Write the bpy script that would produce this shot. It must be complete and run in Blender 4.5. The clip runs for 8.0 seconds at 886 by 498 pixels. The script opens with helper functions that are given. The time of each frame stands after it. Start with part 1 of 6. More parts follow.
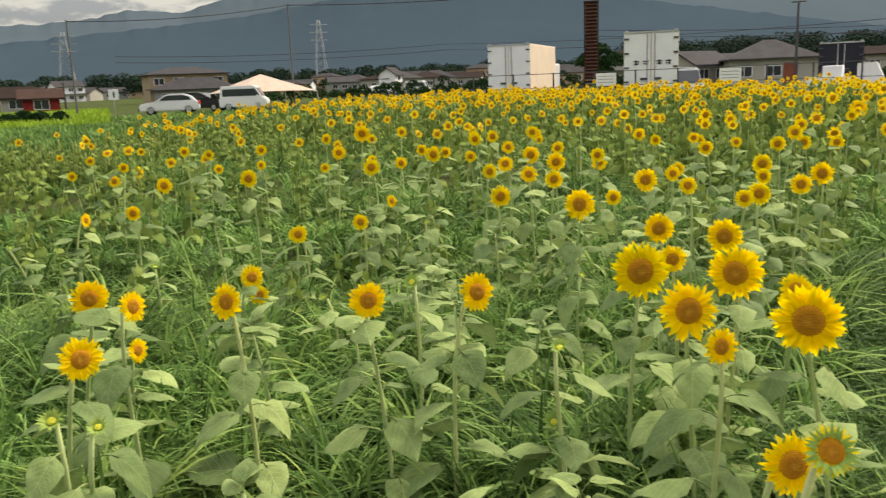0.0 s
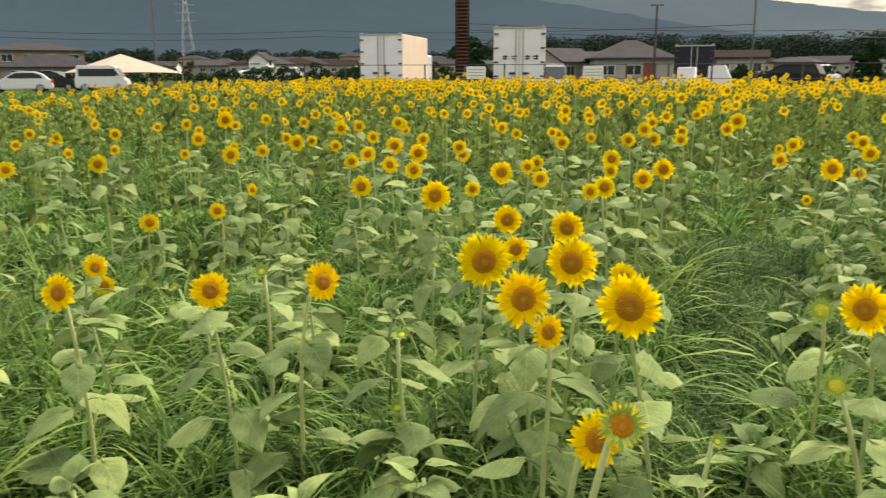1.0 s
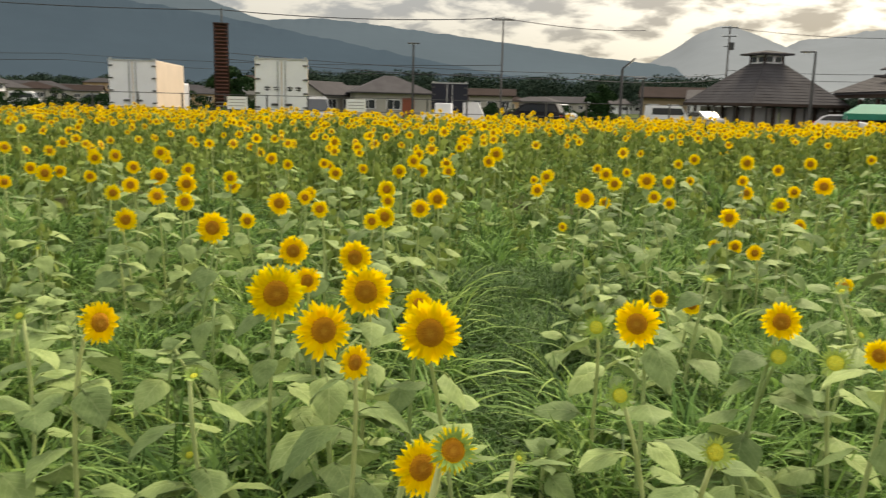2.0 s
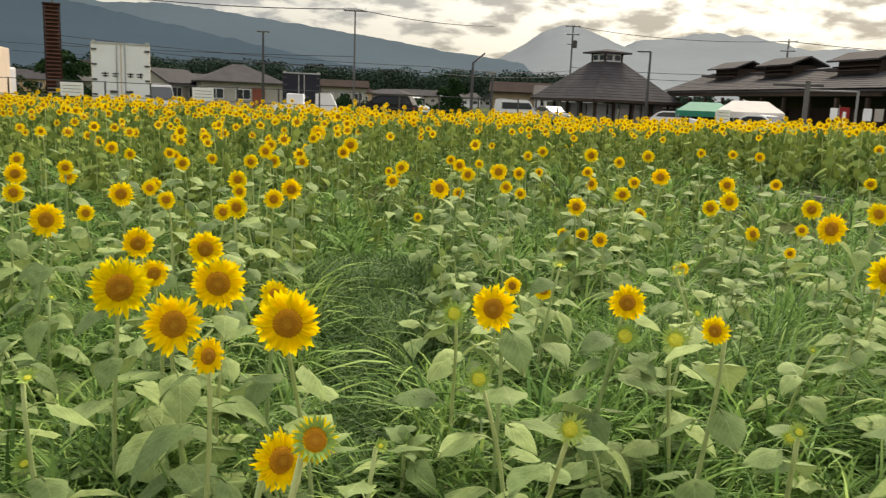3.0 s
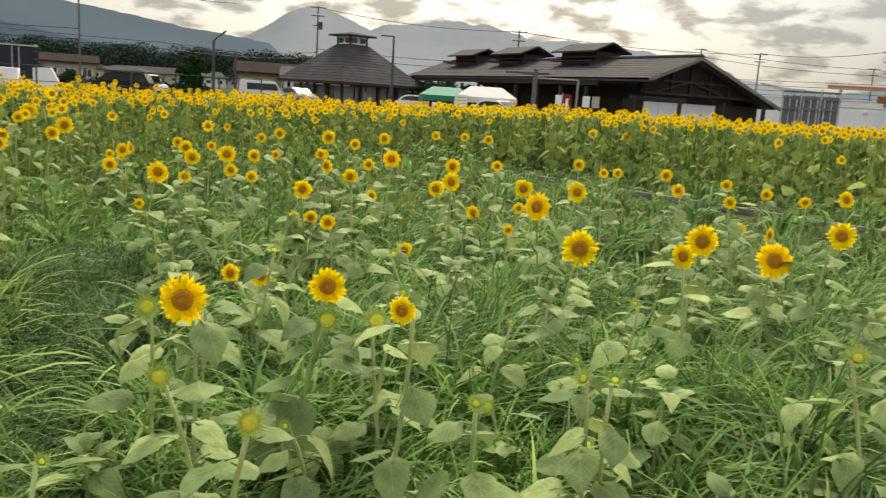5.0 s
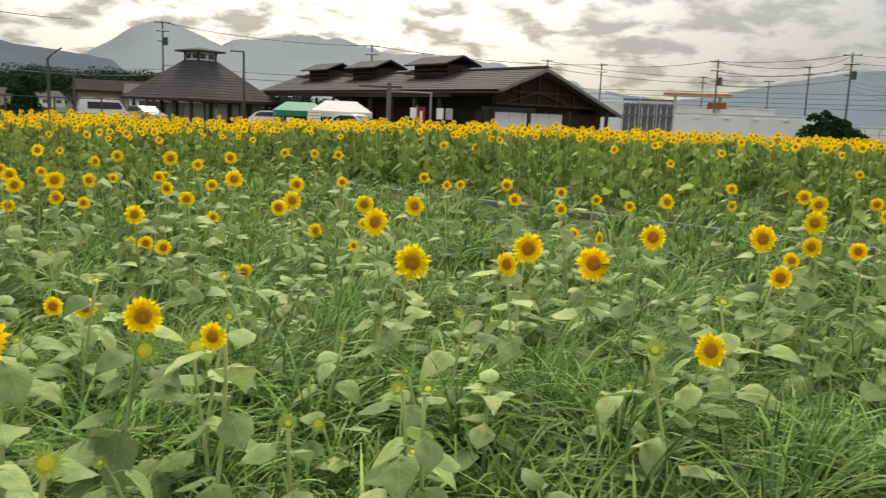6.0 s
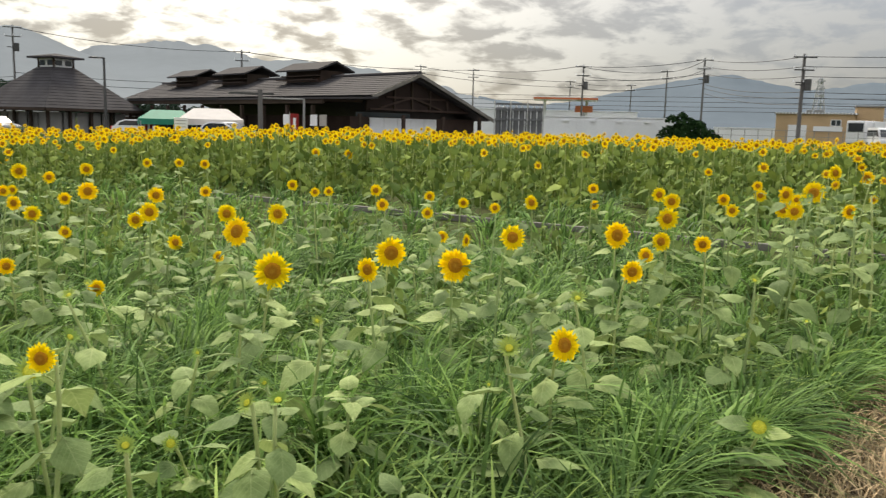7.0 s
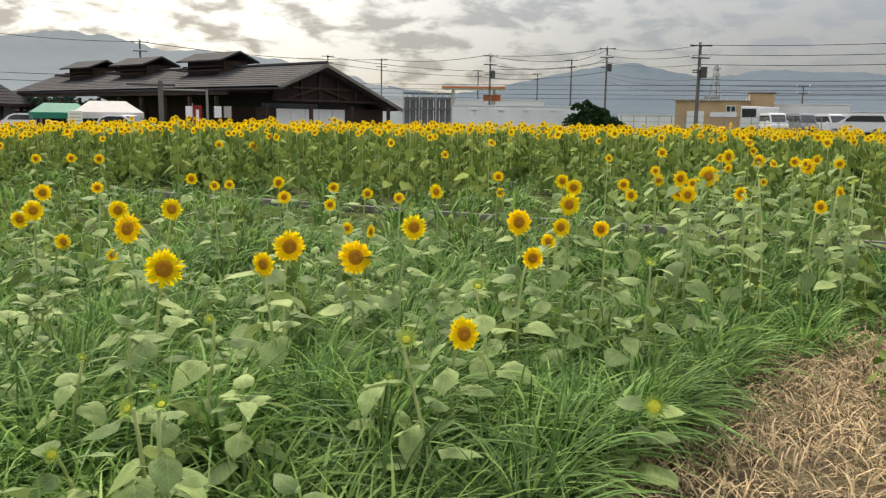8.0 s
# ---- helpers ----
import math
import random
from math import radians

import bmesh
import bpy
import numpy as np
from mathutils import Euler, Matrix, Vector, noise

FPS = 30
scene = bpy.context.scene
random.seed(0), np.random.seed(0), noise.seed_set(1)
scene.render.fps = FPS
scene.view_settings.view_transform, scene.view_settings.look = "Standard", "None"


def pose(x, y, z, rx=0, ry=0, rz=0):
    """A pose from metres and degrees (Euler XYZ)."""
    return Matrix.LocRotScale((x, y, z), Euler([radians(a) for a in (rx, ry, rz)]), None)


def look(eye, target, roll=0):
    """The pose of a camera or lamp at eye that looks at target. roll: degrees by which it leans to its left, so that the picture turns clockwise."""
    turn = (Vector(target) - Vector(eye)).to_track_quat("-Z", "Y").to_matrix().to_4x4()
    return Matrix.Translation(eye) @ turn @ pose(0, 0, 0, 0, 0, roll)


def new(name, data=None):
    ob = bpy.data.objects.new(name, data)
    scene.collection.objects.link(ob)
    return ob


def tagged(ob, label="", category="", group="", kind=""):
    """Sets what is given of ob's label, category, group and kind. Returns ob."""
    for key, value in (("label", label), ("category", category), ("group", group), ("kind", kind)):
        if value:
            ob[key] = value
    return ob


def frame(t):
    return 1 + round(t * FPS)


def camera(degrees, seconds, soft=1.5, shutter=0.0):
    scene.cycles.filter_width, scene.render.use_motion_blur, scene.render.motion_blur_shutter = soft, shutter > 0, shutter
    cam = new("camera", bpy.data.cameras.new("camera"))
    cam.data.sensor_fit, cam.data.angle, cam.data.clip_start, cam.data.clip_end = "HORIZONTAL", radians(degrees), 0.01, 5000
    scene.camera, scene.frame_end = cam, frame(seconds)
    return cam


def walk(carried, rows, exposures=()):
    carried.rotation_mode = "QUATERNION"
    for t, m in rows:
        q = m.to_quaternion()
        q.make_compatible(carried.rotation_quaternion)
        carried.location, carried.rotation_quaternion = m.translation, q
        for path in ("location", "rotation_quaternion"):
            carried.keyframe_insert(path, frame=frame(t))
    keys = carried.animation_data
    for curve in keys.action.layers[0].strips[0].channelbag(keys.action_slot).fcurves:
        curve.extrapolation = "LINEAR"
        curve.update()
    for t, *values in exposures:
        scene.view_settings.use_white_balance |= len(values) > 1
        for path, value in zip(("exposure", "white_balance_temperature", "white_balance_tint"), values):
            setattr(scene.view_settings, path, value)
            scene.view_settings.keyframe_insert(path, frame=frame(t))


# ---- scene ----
# ---- camera and walk ----
cam = camera(57.2, 8.0, soft=1.25, shutter=0.3)
PATH = [
    (0, (0.029, -0.17, 1.653), (-0.001, 1.789, 1.251), -2.3),
    (0.5, (0.088, -0.169, 1.657), (0.207, 1.78, 1.223), -1.9),
    (1, (0.119, -0.214, 1.659), (0.398, 1.719, 1.226), -0.2),
    (1.5, (0.089, -0.171, 1.65), (0.639, 1.712, 1.261), 1.1),
    (2, (0.031, -0.159, 1.646), (0.861, 1.627, 1.295), 1.4),
    (3.5, (0.037, -0.133, 1.622), (1.276, 1.391, 1.246), 3.0),
    (4, (0.081, -0.19, 1.629), (1.433, 1.233, 1.243), 3.4),
    (4.5, (0.166, -0.181, 1.619), (1.627, 1.13, 1.234), 3.8),
    (6, (0.258, -0.392, 1.667), (2.007, 0.524, 1.346), 2.3),
    (6.5, (0.261, -0.456, 1.672), (2.079, 0.319, 1.367), 1.8),
    (7, (0.304, -0.485, 1.667), (2.172, 0.165, 1.369), 1.5),
    (7.5, (0.331, -0.504, 1.661), (2.236, 0.026, 1.362), 1.3),
    (8, (0.367, -0.542, 1.664), (2.291, -0.097, 1.346), 0.8),
]
walk(cam, [(t, look(eye, target, roll)) for t, eye, target, roll in PATH], exposures=[(0.0, 0.95, 6950, 10), (1.0, 1.03, 7050, 10), (2.0, 0.92, 7200, 10), (3.5, 0.92, 6900, 10), (6.0, 0.92, 6800, 10), (8.0, 0.9, 6550, 10)])

# ---- sky and sun: bright overcast evening, glow behind the hills ----
SUN_AZ, SUN_EL = 56.0, 46.0


def make_sky():
    w = bpy.data.worlds.new("evening_sky")
    scene.world = w
    w.use_nodes = True
    nt = w.node_tree
    nt.nodes.clear()
    N, L = nt.nodes.new, nt.links.new

    def mth(op, a, b=None, c=None):
        n = N("ShaderNodeMath")
        n.operation = op
        for i, v in enumerate((a, b, c)):
            if v is None:
                continue
            if isinstance(v, (int, float)):
                n.inputs[i].default_value = v
            else:
                L(v, n.inputs[i])
        return n.outputs[0]

    out = N("ShaderNodeOutputWorld")
    sky = N("ShaderNodeTexSky")
    sky.sky_type = "NISHITA"
    sky.sun_disc = False
    sky.sun_elevation = radians(SUN_EL)
    sky.sun_rotation = radians(SUN_AZ)
    bg1 = N("ShaderNodeBackground")
    bg1.inputs[1].default_value = 0.1
    L(sky.outputs[0], bg1.inputs[0])
    tc = N("ShaderNodeTexCoord")
    sep = N("ShaderNodeSeparateXYZ")
    L(tc.outputs["Generated"], sep.inputs[0])
    x, y, z = sep.outputs
    zz = mth("ADD", mth("MAXIMUM", z, 0.0), 0.26)
    com = N("ShaderNodeCombineXYZ")
    L(mth("DIVIDE", x, zz), com.inputs[0])
    L(mth("DIVIDE", y, zz), com.inputs[1])
    n1 = N("ShaderNodeTexNoise")
    n1.inputs["Scale"].default_value = 5.6
    n1.inputs["Detail"].default_value = 7
    n1.inputs["Roughness"].default_value = 0.56
    n1.inputs["Distortion"].default_value = 0.25
    L(com.outputs[0], n1.inputs["Vector"])
    # closeness to the glow
    az = radians(SUN_AZ)
    glow = mth("ADD", mth("MULTIPLY", x, math.sin(az)), mth("MULTIPLY", y, math.cos(az)))
    g = mth("MULTIPLY_ADD", glow, 0.5, 0.5)
    g6 = mth("POWER", mth("MAXIMUM", g, 0.0), 20.0)
    cover = mth("MULTIPLY_ADD", g6, -0.02, mth("MULTIPLY_ADD", z, 0.25, n1.outputs[0]))
    ramp = N("ShaderNodeValToRGB")
    ramp.color_ramp.interpolation = "EASE"
    ramp.color_ramp.elements[0].position = 0.46
    ramp.color_ramp.elements[1].position = 0.63
    L(cover, ramp.inputs[0])
    bright = N("ShaderNodeMix")
    bright.data_type = "RGBA"
    bright.inputs["A"].default_value = (0.39, 0.375, 0.34, 1)
    bright.inputs["B"].default_value = (0.76, 0.715, 0.62, 1)
    L(g6, bright.inputs["Factor"])
    grey = N("ShaderNodeMix")
    grey.data_type = "RGBA"
    grey.inputs["A"].default_value = (0.185, 0.19, 0.20, 1)
    grey.inputs["B"].default_value = (0.26, 0.222, 0.17, 1)
    L(g6, grey.inputs["Factor"])
    mix = N("ShaderNodeMix")
    mix.data_type = "RGBA"
    L(ramp.outputs[0], mix.inputs["Factor"])
    # thicker, greyer cloud towards the east
    east = mth("POWER", mth("MULTIPLY_ADD", mth("ADD", mth("MULTIPLY", x, 0.94), mth("MULTIPLY", y, -0.34)), 0.5, 0.5), 12.0)
    veil = N("ShaderNodeMix")
    veil.data_type = "RGBA"
    veil.inputs["B"].default_value = (0.215, 0.21, 0.205, 1)
    L(east, veil.inputs["Factor"])
    L(bright.outputs["Result"], veil.inputs["A"])
    L(veil.outputs["Result"], mix.inputs["A"])
    L(grey.outputs["Result"], mix.inputs["B"])
    bg2 = N("ShaderNodeBackground")
    # an overcast dome is brighter overhead than at the horizon
    L(mth("MULTIPLY_ADD", mth("MAXIMUM", z, 0.0), 4.2, 0.54), bg2.inputs[1])
    L(mix.outputs["Result"], bg2.inputs[0])
    ms = N("ShaderNodeMixShader")
    ms.inputs[0].default_value = 0.9
    L(bg1.outputs[0], ms.inputs[1])
    L(bg2.outputs[0], ms.inputs[2])
    L(ms.outputs[0], out.inputs[0])


make_sky()
sun_data = bpy.data.lights.new("sun", "SUN")
sun_data.energy, sun_data.angle, sun_data.color = 2.6, radians(18), (1.0, 0.90, 0.74)
sun = new("sun", sun_data)
_a, _e = radians(SUN_AZ), radians(SUN_EL)
sun.matrix_world = look((60 * math.sin(_a) * math.cos(_e), 60 * math.cos(_a) * math.cos(_e), 60 * math.sin(_e)), (0, 0, 0))


# ---- materials ----
def mat(name, color, rough=0.7, metal=0.0, var=0.25, scale=6.0, fine=60.0, bump=0.15, dist=0.01, island=0.0, obj=0.0, thin=0.0, color2=None, spec=0.35):
    """Principled surface, mottled at two scales; island/obj: piece-to-piece variation; thin: light let through."""
    m = bpy.data.materials.new(name)
    m.use_nodes = True
    nt = m.node_tree
    N, L = nt.nodes.new, nt.links.new
    b = nt.nodes["Principled BSDF"]
    b.inputs["Roughness"].default_value = rough
    b.inputs["Metallic"].default_value = metal
    b.inputs["Specular IOR Level"].default_value = spec
    tc = N("ShaderNodeTexCoord")
    n1, n2 = N("ShaderNodeTexNoise"), N("ShaderNodeTexNoise")
    n1.inputs["Scale"].default_value, n2.inputs["Scale"].default_value = scale, fine
    n1.inputs["Detail"].default_value = n2.inputs["Detail"].default_value = 4
    L(tc.outputs["Object"], n1.inputs["Vector"])
    L(tc.outputs["Object"], n2.inputs["Vector"])
    c2 = color2 or tuple(c * 0.55 for c in color)
    mx = N("ShaderNodeMix")
    mx.data_type = "RGBA"
    mx.inputs["A"].default_value = (*color, 1)
    mx.inputs["B"].default_value = (*c2, 1)
    ad = N("ShaderNodeMath")
    ad.operation = "MULTIPLY_ADD"
    L(n1.outputs[0], ad.inputs[0])
    ad.inputs[1].default_value = 2.2
    ad.inputs[2].default_value = -0.75
    fac = N("ShaderNodeMath")
    fac.operation = "MULTIPLY"
    fac.use_clamp = True
    L(ad.outputs[0], fac.inputs[0])
    fac.inputs[1].default_value = min(1.0, var * 2)
    L(fac.outputs[0], mx.inputs["Factor"])
    hv = N("ShaderNodeHueSaturation")
    L(mx.outputs["Result"], hv.inputs["Color"])
    val = N("ShaderNodeMath")
    val.operation = "MULTIPLY_ADD"
    L(n2.outputs[0], val.inputs[0])
    val.inputs[1].default_value = var * 0.9
    val.inputs[2].default_value = 1 - var * 0.45
    last = val.outputs[0]
    if island or obj:
        src = N("ShaderNodeNewGeometry").outputs["Random Per Island"] if island else N("ShaderNodeObjectInfo").outputs["Random"]
        k = island or obj
        a = N("ShaderNodeMath")
        a.operation = "MULTIPLY_ADD"
        L(src, a.inputs[0])
        a.inputs[1].default_value = k
        a.inputs[2].default_value = 1 - k / 2
        mu = N("ShaderNodeMath")
        mu.operation = "MULTIPLY"
        L(a.outputs[0], mu.inputs[0])
        L(last, mu.inputs[1])
        last = mu.outputs[0]
        h = N("ShaderNodeMath")
        h.operation = "MULTIPLY_ADD"
        L(src, h.inputs[0])
        h.inputs[1].default_value = -0.035 * (1 if k > 0.2 else 0.3)
        h.inputs[2].default_value = 0.5 + 0.0175 * (1 if k > 0.2 else 0.3)
        L(h.outputs[0], hv.inputs["Hue"])
    L(last, hv.inputs["Value"])
    L(hv.outputs[0], b.inputs["Base Color"])
    if bump:
        bp = N("ShaderNodeBump")
        bp.inputs["Strength"].default_value = bump
        bp.inputs["Distance"].default_value = dist
        L(n2.outputs[0], bp.inputs["Height"])
        L(bp.outputs[0], b.inputs["Normal"])
    if thin:
        tr = N("ShaderNodeBsdfTranslucent")
        L(hv.outputs[0], tr.inputs[0])
        ms = N("ShaderNodeMixShader")
        ms.inputs[0].default_value = thin
        L(b.outputs[0], ms.inputs[1])
        L(tr.outputs[0], ms.inputs[2])
        L(ms.outputs[0], nt.nodes["Material Output"].inputs[0])
    return m


def disc_material(name, rim, mid, core, scale=1.0):
    """Seed disc: rings of florets, by the distance from the disc's own middle."""
    m = bpy.data.materials.new(name)
    m.use_nodes = True
    nt = m.node_tree
    N, L = nt.nodes.new, nt.links.new
    b = nt.nodes["Principled BSDF"]
    b.inputs["Roughness"].default_value = 0.9
    b.inputs["Specular IOR Level"].default_value = 0.15
    tc, ln = N("ShaderNodeTexCoord"), N("ShaderNodeVectorMath")
    ln.operation = "LENGTH"
    L(tc.outputs["Object"], ln.inputs[0])
    ns = N("ShaderNodeTexNoise")
    ns.inputs["Scale"].default_value = 14
    L(tc.outputs["Object"], ns.inputs["Vector"])
    a = N("ShaderNodeMath")
    a.operation = "MULTIPLY_ADD"
    L(ns.outputs[0], a.inputs[0])
    a.inputs[1].default_value = 0.22
    L(ln.outputs["Value"], a.inputs[2])
    r = N("ShaderNodeValToRGB")
    e = r.color_ramp.elements
    e[0].position, e[0].color = 0.10, (*core, 1)
    e[1].position, e[1].color = 0.62, (*rim, 1)
    e.new(0.32).color = (*mid, 1)
    L(a.outputs[0], r.inputs[0])
    vo = N("ShaderNodeTexVoronoi")
    vo.inputs["Scale"].default_value = 26
    L(tc.outputs["Object"], vo.inputs["Vector"])
    mul = N("ShaderNodeMix")
    mul.data_type, mul.blend_type = "RGBA", "MULTIPLY"
    mul.inputs["Factor"].default_value = 0.22
    L(r.outputs[0], mul.inputs["A"])
    L(vo.outputs["Distance"], mul.inputs["B"])
    L(mul.outputs["Result"], b.inputs["Base Color"])
    bp = N("ShaderNodeBump")
    bp.inputs["Strength"].default_value = 0.4
    bp.inputs["Distance"].default_value = 0.03
    L(vo.outputs["Distance"], bp.inputs["Height"])
    L(bp.outputs[0], b.inputs["Normal"])
    return m


def leaf_material(name, blade, dark, vein):
    """Broad leaf along its own x axis: paler midrib and side veins, mottled blade, lets some light through."""
    m = bpy.data.materials.new(name)
    m.use_nodes = True
    nt = m.node_tree
    N, L = nt.nodes.new, nt.links.new
    b = nt.nodes["Principled BSDF"]
    b.inputs["Roughness"].default_value = 0.62
    b.inputs["Specular IOR Level"].default_value = 0.12

    def mth(op, a, c=0.0, clamp=False):
        n = N("ShaderNodeMath")
        n.operation, n.use_clamp = op, clamp
        for i, v in enumerate((a, c)):
            if isinstance(v, (int, float)):
                n.inputs[i].default_value = v
            else:
                L(v, n.inputs[i])
        return n.outputs[0]

    tc, sp = N("ShaderNodeTexCoord"), N("ShaderNodeSeparateXYZ")
    L(tc.outputs["Object"], sp.inputs[0])
    ay = mth("ABSOLUTE", sp.outputs[1])
    rib = mth("SUBTRACT", 1.0, mth("MULTIPLY", ay, 75.0), True)
    ph = mth("FRACT", mth("MULTIPLY", mth("SUBTRACT", sp.outputs[0], mth("MULTIPLY", ay, 0.9)), 9.0))
    side = mth("MULTIPLY", mth("SUBTRACT", 1.0, mth("MULTIPLY", mth("ABSOLUTE", mth("SUBTRACT", ph, 0.5)), 9.0), True), 0.6)
    veins = mth("MAXIMUM", rib, side)
    ns, n2 = N("ShaderNodeTexNoise"), N("ShaderNodeTexNoise")
    ns.inputs["Scale"].default_value, n2.inputs["Scale"].default_value = 2.6, 22
    for n in (ns, n2):
        n.inputs["Detail"].default_value = 4
        L(tc.outputs["Object"], n.inputs["Vector"])
    m1, m2 = N("ShaderNodeMix"), N("ShaderNodeMix")
    m1.data_type = m2.data_type = "RGBA"
    m1.inputs["A"].default_value, m1.inputs["B"].default_value = (*blade, 1), (*dark, 1)
    L(mth("MULTIPLY", mth("SUBTRACT", ns.outputs[0], 0.35), 2.0, True), m1.inputs["Factor"])
    L(m1.outputs["Result"], m2.inputs["A"])
    m2.inputs["B"].default_value = (*vein, 1)
    L(mth("MULTIPLY", veins, 0.55), m2.inputs["Factor"])
    hv = N("ShaderNodeHueSaturation")
    L(m2.outputs["Result"], hv.inputs["Color"])
    rnd = N("ShaderNodeObjectInfo").outputs["Random"]
    L(mth("ADD", mth("MULTIPLY", rnd, 0.75), mth("ADD", mth("MULTIPLY", n2.outputs[0], 0.2), 0.52)), hv.inputs["Value"])
    L(mth("ADD", mth("MULTIPLY", rnd, -0.03), 0.515), hv.inputs["Hue"])
    L(hv.outputs[0], b.inputs["Base Color"])
    bp = N("ShaderNodeBump")
    bp.inputs["Strength"].default_value, bp.inputs["Distance"].default_value = 0.22, 0.012
    L(mth("SUBTRACT", n2.outputs[0], mth("MULTIPLY", veins, 0.8)), bp.inputs["Height"])
    L(bp.outputs[0], b.inputs["Normal"])
    tr, ms = N("ShaderNodeBsdfTranslucent"), N("ShaderNodeMixShader")
    L(hv.outputs[0], tr.inputs[0])
    ms.inputs[0].default_value = 0.24
    L(b.outputs[0], ms.inputs[1])
    L(tr.outputs[0], ms.inputs[2])
    L(ms.outputs[0], nt.nodes["Material Output"].inputs[0])
    return m


